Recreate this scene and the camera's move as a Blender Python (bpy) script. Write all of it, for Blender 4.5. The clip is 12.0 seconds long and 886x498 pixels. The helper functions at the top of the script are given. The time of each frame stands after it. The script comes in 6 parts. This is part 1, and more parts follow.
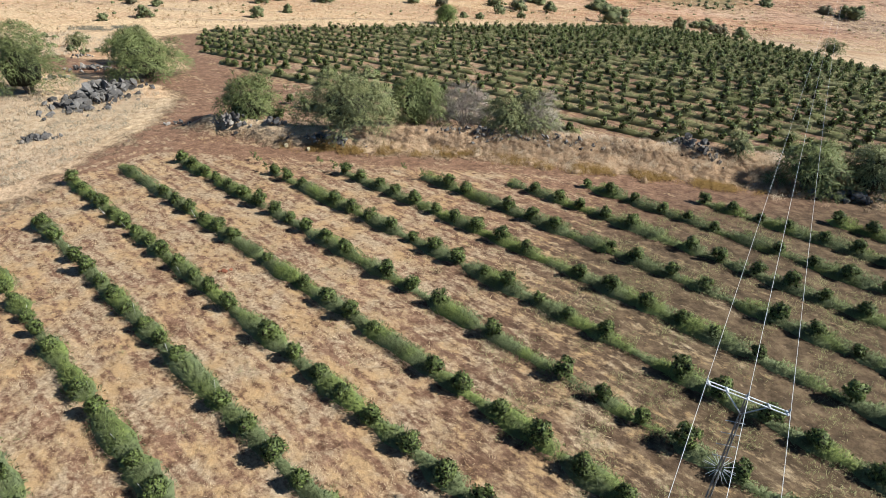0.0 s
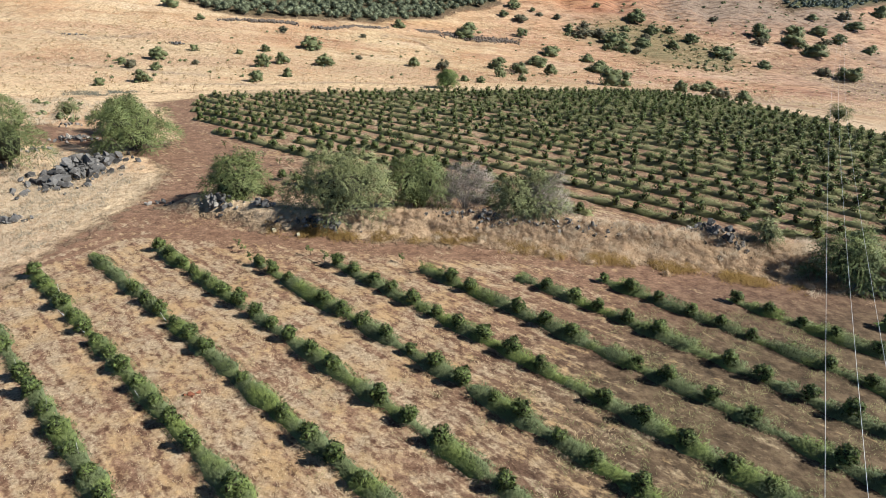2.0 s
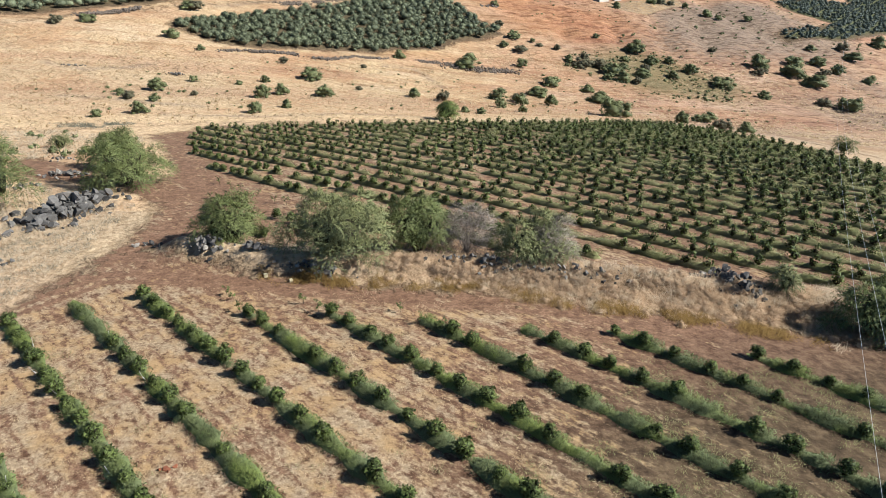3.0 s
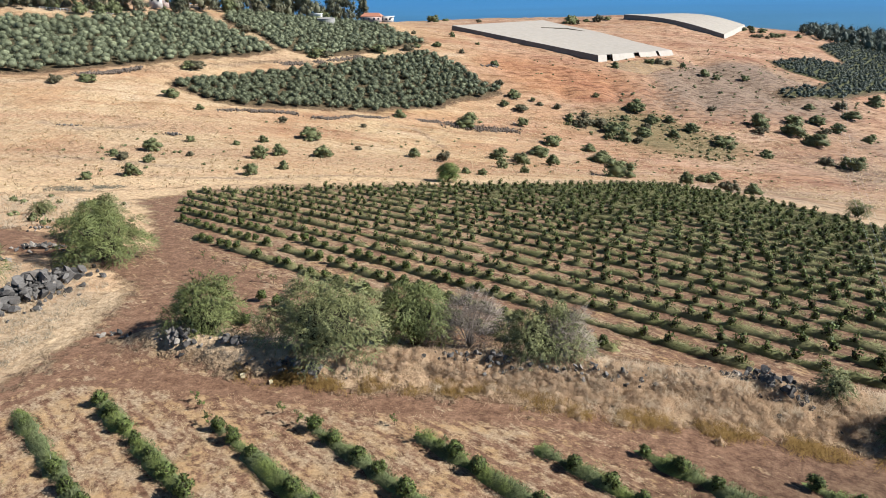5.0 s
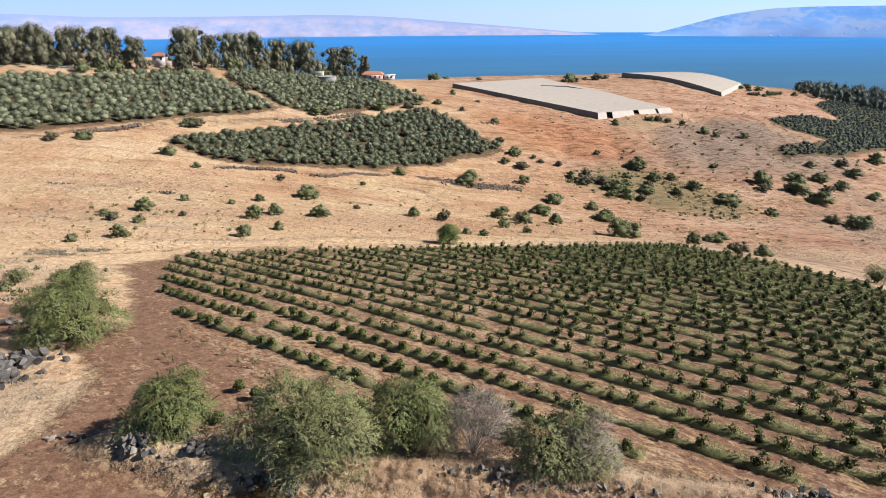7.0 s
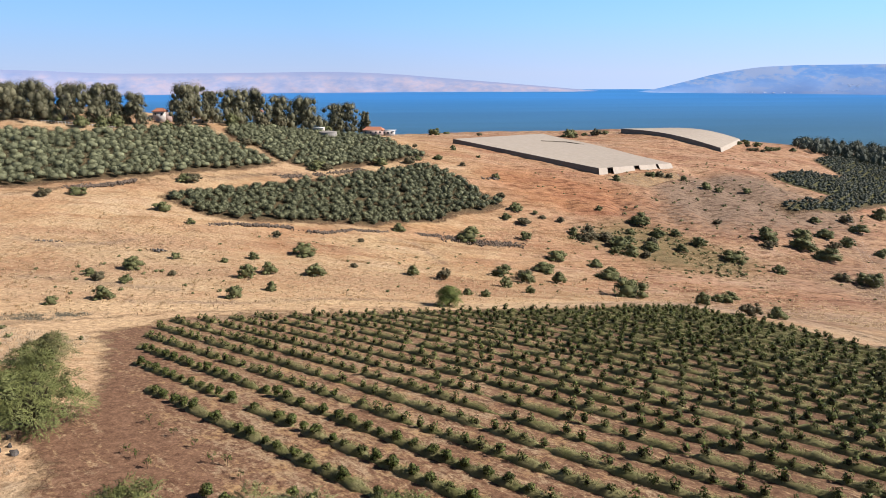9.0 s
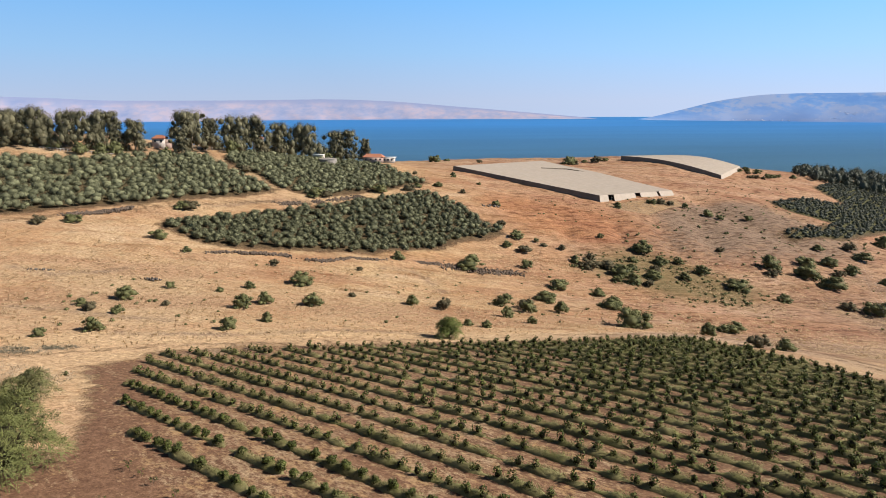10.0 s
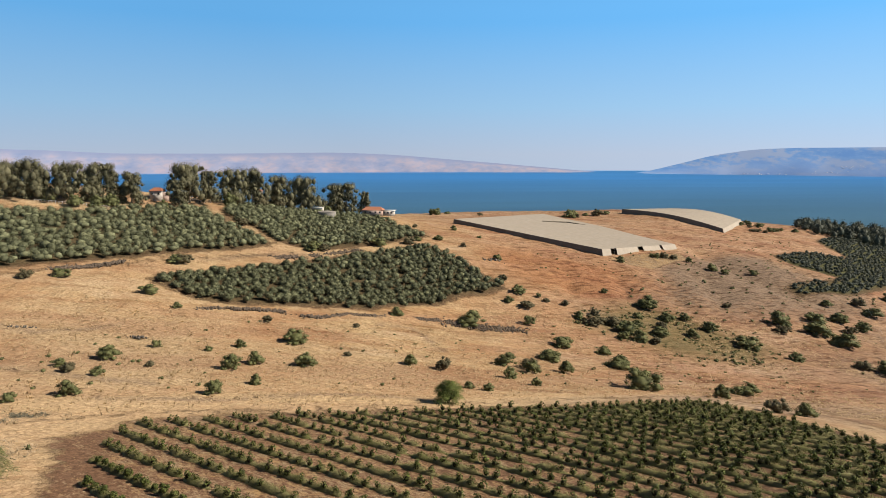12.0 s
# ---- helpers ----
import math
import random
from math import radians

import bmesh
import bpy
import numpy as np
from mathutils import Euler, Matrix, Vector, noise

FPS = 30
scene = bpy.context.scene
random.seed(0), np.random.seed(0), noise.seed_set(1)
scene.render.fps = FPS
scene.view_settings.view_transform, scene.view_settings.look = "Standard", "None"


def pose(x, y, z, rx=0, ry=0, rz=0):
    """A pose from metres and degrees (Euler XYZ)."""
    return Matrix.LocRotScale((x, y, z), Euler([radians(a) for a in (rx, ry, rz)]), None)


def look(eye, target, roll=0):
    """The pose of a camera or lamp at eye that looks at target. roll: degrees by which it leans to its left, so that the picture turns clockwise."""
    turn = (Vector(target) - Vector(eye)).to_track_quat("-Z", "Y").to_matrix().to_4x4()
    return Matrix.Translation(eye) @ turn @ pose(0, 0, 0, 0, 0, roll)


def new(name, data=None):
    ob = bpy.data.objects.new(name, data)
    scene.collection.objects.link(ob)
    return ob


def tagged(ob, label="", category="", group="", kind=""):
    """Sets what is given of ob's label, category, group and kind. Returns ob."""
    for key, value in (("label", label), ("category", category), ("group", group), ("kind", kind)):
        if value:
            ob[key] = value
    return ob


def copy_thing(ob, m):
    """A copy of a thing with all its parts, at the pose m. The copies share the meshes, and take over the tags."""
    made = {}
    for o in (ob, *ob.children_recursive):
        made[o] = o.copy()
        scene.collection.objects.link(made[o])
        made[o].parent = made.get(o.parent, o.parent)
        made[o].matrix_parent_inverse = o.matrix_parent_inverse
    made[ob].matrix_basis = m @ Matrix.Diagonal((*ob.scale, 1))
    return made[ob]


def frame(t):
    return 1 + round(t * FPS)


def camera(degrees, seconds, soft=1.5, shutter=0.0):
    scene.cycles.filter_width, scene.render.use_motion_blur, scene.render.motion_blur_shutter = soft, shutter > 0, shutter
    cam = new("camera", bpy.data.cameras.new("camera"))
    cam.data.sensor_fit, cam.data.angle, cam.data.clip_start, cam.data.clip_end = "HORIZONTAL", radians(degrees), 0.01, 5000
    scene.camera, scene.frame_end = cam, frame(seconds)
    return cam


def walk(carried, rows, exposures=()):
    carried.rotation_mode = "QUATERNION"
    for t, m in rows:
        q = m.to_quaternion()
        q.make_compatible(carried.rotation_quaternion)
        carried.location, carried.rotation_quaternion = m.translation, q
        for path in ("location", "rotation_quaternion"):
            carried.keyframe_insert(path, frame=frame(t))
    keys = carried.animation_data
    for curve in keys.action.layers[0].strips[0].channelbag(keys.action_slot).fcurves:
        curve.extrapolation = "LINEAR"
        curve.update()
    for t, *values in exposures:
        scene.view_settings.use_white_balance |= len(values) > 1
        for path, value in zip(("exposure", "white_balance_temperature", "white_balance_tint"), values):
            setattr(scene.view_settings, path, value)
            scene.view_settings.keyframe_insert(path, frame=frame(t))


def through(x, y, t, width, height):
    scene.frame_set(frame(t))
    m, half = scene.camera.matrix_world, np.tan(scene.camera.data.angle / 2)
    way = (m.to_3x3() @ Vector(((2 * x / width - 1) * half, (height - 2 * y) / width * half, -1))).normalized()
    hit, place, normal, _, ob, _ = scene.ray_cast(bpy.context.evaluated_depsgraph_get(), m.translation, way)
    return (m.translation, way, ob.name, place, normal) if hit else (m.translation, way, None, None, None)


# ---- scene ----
cam = camera(69.2, 12.0, soft=0.85)
PATH = [
    (0, (0.000, 0.000, 28.600), (0.000, 16.160, 16.816), -0.88),
    (0.5, (-0.025, 2.147, 28.575), (-0.019, 18.540, 17.118), -0.85),
    (1, (-0.046, 4.312, 28.560), (-0.034, 20.933, 17.435), -0.81),
    (1.5, (-0.064, 6.496, 28.555), (-0.046, 23.337, 17.767), -0.77),
    (2, (-0.078, 8.695, 28.559), (-0.055, 25.750, 18.112), -0.74),
    (2.5, (-0.089, 10.909, 28.570), (-0.061, 28.171, 18.470), -0.70),
    (3, (-0.097, 13.137, 28.588), (-0.064, 30.599, 18.838), -0.66),
    (3.5, (-0.101, 15.377, 28.612), (-0.063, 33.033, 19.216), -0.63),
    (4, (-0.102, 17.628, 28.641), (-0.060, 35.469, 19.603), -0.59),
    (4.5, (-0.099, 19.888, 28.673), (-0.053, 37.908, 19.997), -0.55),
    (5, (-0.093, 22.156, 28.707), (-0.043, 40.348, 20.397), -0.52),
    (5.5, (-0.083, 24.431, 28.743), (-0.030, 42.787, 20.803), -0.48),
    (6, (-0.070, 26.711, 28.780), (-0.014, 45.224, 21.212), -0.44),
    (6.5, (-0.053, 28.996, 28.816), (0.005, 47.658, 21.623), -0.40),
    (7, (-0.033, 31.283, 28.850), (0.027, 50.086, 22.036), -0.37),
    (7.5, (-0.009, 33.571, 28.882), (0.052, 52.508, 22.449), -0.33),
    (8, (0.017, 35.859, 28.910), (0.080, 54.923, 22.861), -0.29),
    (8.5, (0.048, 38.146, 28.933), (0.111, 57.328, 23.270), -0.26),
    (9, (0.082, 40.430, 28.951), (0.146, 59.722, 23.676), -0.22),
    (9.5, (0.119, 42.710, 28.962), (0.183, 62.104, 24.078), -0.18),
    (10, (0.160, 44.984, 28.965), (0.223, 64.473, 24.473), -0.15),
    (10.5, (0.204, 47.252, 28.960), (0.266, 66.827, 24.861), -0.11),
    (11, (0.252, 49.511, 28.944), (0.312, 69.165, 25.241), -0.07),
    (11.5, (0.303, 51.761, 28.918), (0.361, 71.486, 25.611), -0.04),
    (12, (0.357, 54.000, 28.880), (0.413, 73.787, 25.970), -0.00),]
# the film's own camera closes down a little as the sky comes into view
EXPOSURES = [(0.0, 1.35, 5600, 5), (3.0, 1.30, 5600, 5), (6.0, 1.24, 5750, 10), (9.0, 1.00, 6250, 15), (12.0, 0.70, 6900, 10)]
walk(cam, [(t, look(eye, target, roll)) for t, eye, target, roll in PATH], EXPOSURES)

# ---- world, sun, exposure ----
SUN_EL, SUN_AZ = 37.0, 97.0  # degrees; azimuth from +y towards +x
sky_world = bpy.data.worlds.new("sky_world")
scene.world = sky_world
sky_world.use_nodes = True
wn = sky_world.node_tree
bg = wn.nodes["Background"]
sky_tex = wn.nodes.new("ShaderNodeTexSky")
sky_tex.sky_type = "NISHITA"
sky_tex.sun_disc = False
sky_tex.sun_elevation = radians(SUN_EL)
sky_tex.sun_rotation = radians(360 - SUN_AZ)
sky_tex.altitude = 2000.0
sky_tex.air_density = 1.05
sky_tex.dust_density = 2.0
sky_tex.ozone_density = 6.0
tint = wn.nodes.new("ShaderNodeMix")
tint.data_type, tint.blend_type = "RGBA", "MULTIPLY"
tint.inputs[0].default_value = 1.0
tint.inputs[7].default_value = (0.27, 0.235, 0.215, 1)
wn.links.new(sky_tex.outputs[0], tint.inputs[6])
# summer haze low over the horizon, the same all round
sky_co = wn.nodes.new("ShaderNodeTexCoord")
sky_xyz = wn.nodes.new("ShaderNodeSeparateXYZ")
wn.links.new(sky_co.outputs["Generated"], sky_xyz.inputs[0])
haze_col = wn.nodes.new("ShaderNodeValToRGB")
haze_col.color_ramp.elements[0].position, haze_col.color_ramp.elements[0].color = 0.0, (0.5, 0.62, 0.83, 1)
haze_col.color_ramp.elements[1].position, haze_col.color_ramp.elements[1].color = 0.19, (0.15, 0.51, 1.02, 1)
haze_mid = haze_col.color_ramp.elements.new(0.07)
haze_mid.color = (0.345, 0.62, 0.95, 1)
wn.links.new(sky_xyz.outputs[2], haze_col.inputs[0])
haze_up = wn.nodes.new("ShaderNodeMix")
haze_up.data_type, haze_up.blend_type = "RGBA", "MULTIPLY"
haze_up.inputs[0].default_value = 1.0
sun_way = wn.nodes.new("ShaderNodeVectorMath")
sun_way.operation = "DOT_PRODUCT"
sun_way.inputs[1].default_value = (math.sin(radians(SUN_AZ)) * math.cos(radians(SUN_EL)), math.cos(radians(SUN_AZ)) * math.cos(radians(SUN_EL)), math.sin(radians(SUN_EL)))
wn.links.new(sky_co.outputs["Generated"], sun_way.inputs[0])
glow = wn.nodes.new("ShaderNodeMapRange")
for slot, v in ((1, -0.2), (2, 1.0), (3, 6.0), (4, 9.0)):
    glow.inputs[slot].default_value = v
wn.links.new(sun_way.outputs["Value"], glow.inputs[0])
wn.links.new(glow.outputs[0], haze_up.inputs[7])
wn.links.new(haze_col.outputs[0], haze_up.inputs[6])
haze_fac = wn.nodes.new("ShaderNodeMapRange")
haze_fac.interpolation_type = "SMOOTHSTEP"
for slot, v in ((1, 0.2), (2, 0.42), (3, 0.94), (4, 0.0)):
    haze_fac.inputs[slot].default_value = v
wn.links.new(sky_xyz.outputs[2], haze_fac.inputs[0])
hazy = wn.nodes.new("ShaderNodeMix")
hazy.data_type = "RGBA"
wn.links.new(haze_fac.outputs[0], hazy.inputs[0])
wn.links.new(tint.outputs[2], hazy.inputs[6])
wn.links.new(haze_up.outputs[2], hazy.inputs[7])
wn.links.new(hazy.outputs[2], bg.inputs[0])
bg.inputs[1].default_value = 0.089
sun = new("sun", bpy.data.lights.new("sun", "SUN"))
sun.data.energy = 4.9
sun.data.angle = radians(0.6)
sun.data.color = (1.0, 0.91, 0.79)
to_sun = Vector((math.sin(radians(SUN_AZ)) * math.cos(radians(SUN_EL)), math.cos(radians(SUN_AZ)) * math.cos(radians(SUN_EL)), math.sin(radians(SUN_EL))))
sun.matrix_world = look(to_sun * 300, (0, 0, 0))

# ---- materials ----
def node_mat(name):
    m = bpy.data.materials.new(name)
    m.use_nodes = True
    return m, m.node_tree.nodes, m.node_tree.links, m.node_tree.nodes["Principled BSDF"]


def noise_node(nodes, links, coord, size, detail=4.0, rough=0.6, vec_scale=None, rot=0.0):
    """A noise texture whose features are about size metres across."""
    n = nodes.new("ShaderNodeTexNoise")
    n.inputs["Scale"].default_value = 1.0 / size
    n.inputs["Detail"].default_value = detail
    n.inputs["Roughness"].default_value = rough
    if vec_scale or rot:
        mp = nodes.new("ShaderNodeMapping")
        mp.vector_type = "TEXTURE"
        mp.inputs["Rotation"].default_value = (0, 0, rot)
        mp.inputs["Scale"].default_value = vec_scale or (1, 1, 1)
        links.new(coord, mp.inputs["Vector"])
        coord = mp.outputs[0]
    links.new(coord, n.inputs["Vector"])
    return n.outputs["Fac"]


def ramp(nodes, links, fac, stops):
    r = nodes.new("ShaderNodeValToRGB")
    el = r.color_ramp.elements
    while len(el) < len(stops):
        el.new(0.5)
    for e, (pos, col) in zip(el, stops):
        e.position = pos
        e.color = (*col, 1) if len(col) == 3 else col
    links.new(fac, r.inputs[0])
    return r.outputs[0]


def mix(nodes, links, fac, a, b, blend="MIX"):
    m = nodes.new("ShaderNodeMix")
    m.data_type, m.blend_type = "RGBA", blend
    for sock, v in ((m.inputs[0], fac), (m.inputs[6], a), (m.inputs[7], b)):
        if isinstance(v, (int, float)):
            sock.default_value = v
        elif isinstance(v, tuple):
            sock.default_value = (*v, 1)
        else:
            links.new(v, sock)
    return m.outputs[2]


def calc(nodes, links, op, a, b=0.0, clamp=False):
    m = nodes.new("ShaderNodeMath")
    m.operation, m.use_clamp = op, clamp
    for sock, v in ((m.inputs[0], a), (m.inputs[1], b)):
        if isinstance(v, (int, float)):
            sock.default_value = v
        else:
            links.new(v, sock)
    return m.outputs[0]


def bump(nodes, links, height, bsdf, strength, dist):
    b = nodes.new("ShaderNodeBump")
    b.inputs["Strength"].default_value = strength
    b.inputs["Distance"].default_value = dist
    links.new(height, b.inputs["Height"])
    links.new(b.outputs[0], bsdf.inputs["Normal"])


def leaf_mat(name, dark, light, rough=0.55, through=0.25, patch=6.0, fresh=None, drifts=0.6, each_leaf=0.4):
    """Foliage: each leaf has its own shade between dark and light, with broader drifts of tone."""
    m, nodes, links, bsdf = node_mat(name)
    geo = nodes.new("ShaderNodeNewGeometry")
    info = nodes.new("ShaderNodeObjectInfo")
    each = calc(nodes, links, "POWER", geo.outputs["Random Per Island"], 1.5)
    drift = noise_node(nodes, links, geo.outputs["Position"], patch, 2.0)
    fac = calc(nodes, links, "ADD", calc(nodes, links, "ADD", calc(nodes, links, "MULTIPLY", each, each_leaf), 0.24 - 0.3 * each_leaf), calc(nodes, links, "MULTIPLY", calc(nodes, links, "SUBTRACT", drift, 0.25), drifts), True)
    fac = calc(nodes, links, "ADD", calc(nodes, links, "MULTIPLY", fac, 0.8), calc(nodes, links, "MULTIPLY", info.outputs["Random"], 0.14), True)
    if fresh:
        turf = noise_node(nodes, links, geo.outputs["Position"], 4.0, 3.0)
        light = mix(nodes, links, ramp(nodes, links, turf, [(0.46, (0, 0, 0)), (0.60, (1, 1, 1))]), light, fresh)
    col = mix(nodes, links, fac, dark, light)
    links.new(col, bsdf.inputs["Base Color"])
    bsdf.inputs["Roughness"].default_value = rough
    bsdf.inputs["Specular IOR Level"].default_value = 0.15
    tr = nodes.new("ShaderNodeBsdfTranslucent")
    links.new(col, tr.inputs[0])
    ms = nodes.new("ShaderNodeMixShader")
    ms.inputs[0].default_value = through
    links.new(bsdf.outputs[0], ms.inputs[1])
    links.new(tr.outputs[0], ms.inputs[2])
    links.new(ms.outputs[0], nodes["Material Output"].inputs[0])
    return m


def plain_mat(name, a, b, size, rough=0.8, metal=0.0, relief=0.3, dist=0.02):
    """A surface mottled between two colours, with fine relief."""
    m, nodes, links, bsdf = node_mat(name)
    tc = nodes.new("ShaderNodeTexCoord").outputs["Object"]
    info = nodes.new("ShaderNodeObjectInfo")
    big = noise_node(nodes, links, tc, size, 5.0)
    fine = noise_node(nodes, links, tc, size * 0.12, 4.0)
    fac = calc(nodes, links, "ADD", calc(nodes, links, "MULTIPLY", big, 0.7), calc(nodes, links, "MULTIPLY", fine, 0.5))
    fac = calc(nodes, links, "ADD", fac, calc(nodes, links, "MULTIPLY", calc(nodes, links, "SUBTRACT", info.outputs["Random"], 0.5), 0.5))
    links.new(mix(nodes, links, calc(nodes, links, "SUBTRACT", calc(nodes, links, "MULTIPLY", fac, 1.6), 0.45, True), a, b), bsdf.inputs["Base Color"])
    bsdf.inputs["Roughness"].default_value = rough
    bsdf.inputs["Metallic"].default_value = metal
    bsdf.inputs["Specular IOR Level"].default_value = 0.12 if rough > 0.8 else 0.5
    bump(nodes, links, fine, bsdf, relief, dist)
    return m


def ground_mat():
    """Dry straw grass, red-brown soil with straw litter, and scrub with stones, by the sheet's own soil values; some
    slope shading is in these colours.
    """
    m, nodes, links, bsdf = node_mat("soil_and_straw")
    pos = nodes.new("ShaderNodeNewGeometry").outputs["Position"]
    at = {}
    for key in ("bare", "rows", "track", "green", "stony_and_shade", "tone", "dark_soil", "stubble", "scarp", "bleach"):
        a = nodes.new("ShaderNodeAttribute")
        a.attribute_name = key
        at[key] = a.outputs["Fac"]
    huge = noise_node(nodes, links, pos, 45.0, 4.0)
    mid = noise_node(nodes, links, pos, 5.0, 6.0, 0.65)
    clump = noise_node(nodes, links, pos, 1.1, 5.0, 0.7)
    fine = noise_node(nodes, links, pos, 0.28, 4.0, 0.7)
    wisp = noise_node(nodes, links, pos, 1.6, 6.0, 0.75, (3.0, 1.0, 1.0), radians(-15))
    tuss = noise_node(nodes, links, pos, 3.2, 3.0, 0.6)
    ledge = noise_node(nodes, links, pos, 7.0, 5.0, 0.65, (6.0, 1.0, 1.0), radians(12))
    # straw
    straw = ramp(nodes, links, calc(nodes, links, "ADD", calc(nodes, links, "MULTIPLY", clump, 0.65), calc(nodes, links, "MULTIPLY", fine, 0.35)),
                 [(0.32, (0.195, 0.136, 0.084)), (0.45, (0.285, 0.204, 0.128)), (0.54, (0.378, 0.276, 0.177)), (0.66, (0.475, 0.366, 0.25))])
    ochre = ramp(nodes, links, calc(nodes, links, "ADD", calc(nodes, links, "MULTIPLY", wisp, 0.6), calc(nodes, links, "MULTIPLY", fine, 0.4)),
                 [(0.32, (0.15, 0.088, 0.05)), (0.46, (0.268, 0.164, 0.095)), (0.62, (0.365, 0.24, 0.148))])
    tone = calc(nodes, links, "ADD", at["tone"], calc(nodes, links, "MULTIPLY", calc(nodes, links, "SUBTRACT", huge, 0.5), 3.6))
    tone = calc(nodes, links, "ADD", tone, calc(nodes, links, "MULTIPLY", calc(nodes, links, "SUBTRACT", mid, 0.5), 2.4), True)
    straw = mix(nodes, links, tone, straw, ochre)
    dusk = ramp(nodes, links, ledge, [(0.30, (0.58, 0.47, 0.4)), (0.43, (0.93, 0.9, 0.87)), (0.56, (1.03, 1.03, 1.02)), (0.70, (1.2, 1.18, 1.14))])
    far_slope = calc(nodes, links, "MULTIPLY", at["tone"], 2.6, True)
    straw = mix(nodes, links, calc(nodes, links, "ADD", calc(nodes, links, "MULTIPLY", far_slope, 0.7), 0.25), straw, dusk, "MULTIPLY")
    spots = ramp(nodes, links, calc(nodes, links, "ADD", calc(nodes, links, "MULTIPLY", tuss, 0.6), calc(nodes, links, "MULTIPLY", clump, 0.4)), [(0.33, (0.68, 0.6, 0.53)), (0.43, (1, 1, 1)), (0.57, (1.02, 1.02, 1.02)), (0.68, (1.16, 1.15, 1.12))])
    straw = mix(nodes, links, 0.8, straw, spots, "MULTIPLY")
    # long drifts of golden, pinkish and bleached grass along the slope
    drift = noise_node(nodes, links, pos, 26.0, 3.0, 0.55, (4.0, 1.0, 1.0), radians(16))
    drift = ramp(nodes, links, drift, [(0.34, (0.84, 0.72, 0.66)), (0.44, (1.02, 0.97, 0.9)), (0.52, (1.04, 1.04, 0.93)), (0.62, (1.13, 1.16, 1.14))])
    straw = mix(nodes, links, calc(nodes, links, "ADD", calc(nodes, links, "MULTIPLY", far_slope, 0.6), 0.35, True), straw, drift, "MULTIPLY")
    straw = mix(nodes, links, calc(nodes, links, "MULTIPLY", at["stubble"], calc(nodes, links, "ADD", mid, 0.45), True), straw, (0.9, 0.86, 0.97), "MULTIPLY")
    # steep face: redder grass, with its slope shade also put into the colour
    scarp = calc(nodes, links, "ADD", at["scarp"], calc(nodes, links, "MULTIPLY", calc(nodes, links, "SUBTRACT", mid, 0.5), 1.2), True)
    straw = mix(nodes, links, calc(nodes, links, "MULTIPLY", scarp, at["scarp"]), straw, (0.95, 0.83, 0.74), "MULTIPLY")
    straw = mix(nodes, links, calc(nodes, links, "MULTIPLY", at["bleach"], calc(nodes, links, "MULTIPLY", wisp, 1.7), True), straw, (1.3, 1.27, 1.2), "MULTIPLY")
    rill = noise_node(nodes, links, pos, 2.4, 4.0, 0.6, (5.0, 1.0, 1.0), radians(-16))
    rill = ramp(nodes, links, rill, [(0.34, (0.72, 0.64, 0.57)), (0.46, (1, 1, 1)), (0.60, (1.03, 1.03, 1.02)), (0.7, (1.15, 1.12, 1.06))])
    scrub = ramp(nodes, links, calc(nodes, links, "ADD", calc(nodes, links, "MULTIPLY", wisp, 0.5), calc(nodes, links, "MULTIPLY", clump, 0.5)),
                 [(0.34, (0.07, 0.05, 0.036)), (0.48, (0.16, 0.115, 0.083)), (0.62, (0.26, 0.19, 0.138))])
    # scrub and stones; ledge and slope shading is coloured in by the same value
    stony_and_shade = calc(nodes, links, "ADD", at["stony_and_shade"], calc(nodes, links, "MULTIPLY", calc(nodes, links, "SUBTRACT", mid, 0.5), 2.8), True)
    straw = mix(nodes, links, calc(nodes, links, "MULTIPLY", stony_and_shade, at["stony_and_shade"], True), straw, scrub)
    straw = mix(nodes, links, calc(nodes, links, "MULTIPLY", far_slope, calc(nodes, links, "ADD", calc(nodes, links, "MULTIPLY", at["stony_and_shade"], 0.5), 0.5, True)), straw, rill, "MULTIPLY")
    # wind-laid ripples of grass on the eastern slope, their small shadows painted in
    ripple_shade = noise_node(nodes, links, pos, 2.6, 3.0, 0.5, (4.0, 1.0, 1.0), radians(24))
    ripple_shade = ramp(nodes, links, ripple_shade, [(0.37, (0.46, 0.4, 0.36)), (0.46, (0.95, 0.94, 0.92)), (0.6, (1.02, 1.01, 1.0)), (0.68, (1.14, 1.12, 1.08))])
    straw = mix(nodes, links, calc(nodes, links, "MULTIPLY", at["stubble"], 0.85), straw, ripple_shade, "MULTIPLY")
    # soil with litter combed along the rows
    comb = noise_node(nodes, links, pos, 0.9, 6.0, 0.75, (3.0, 1.0, 1.0), radians(-44))
    patch = noise_node(nodes, links, pos, 3.6, 6.0, 0.68, (2.2, 1.0, 1.0), radians(-44))
    soil = ramp(nodes, links, calc(nodes, links, "ADD", calc(nodes, links, "MULTIPLY", clump, 0.6), calc(nodes, links, "MULTIPLY", fine, 0.4)),
                [(0.34, (0.062, 0.034, 0.021)), (0.48, (0.136, 0.076, 0.046)), (0.64, (0.222, 0.134, 0.084))])
    # a darker brown mixed into the soil by the sheet's values
    deep_brown = ramp(nodes, links, clump, [(0.34, (0.036, 0.022, 0.014)), (0.5, (0.08, 0.048, 0.03)), (0.66, (0.145, 0.092, 0.058))])
    soil = mix(nodes, links, calc(nodes, links, "ADD", calc(nodes, links, "MULTIPLY", at["green"], 0.9), calc(nodes, links, "MULTIPLY", at["dark_soil"], 0.9), True), soil, deep_brown)
    litter = ramp(nodes, links, fine, [(0.32, (0.165, 0.117, 0.073)), (0.5, (0.275, 0.203, 0.128)), (0.68, (0.385, 0.297, 0.195))])
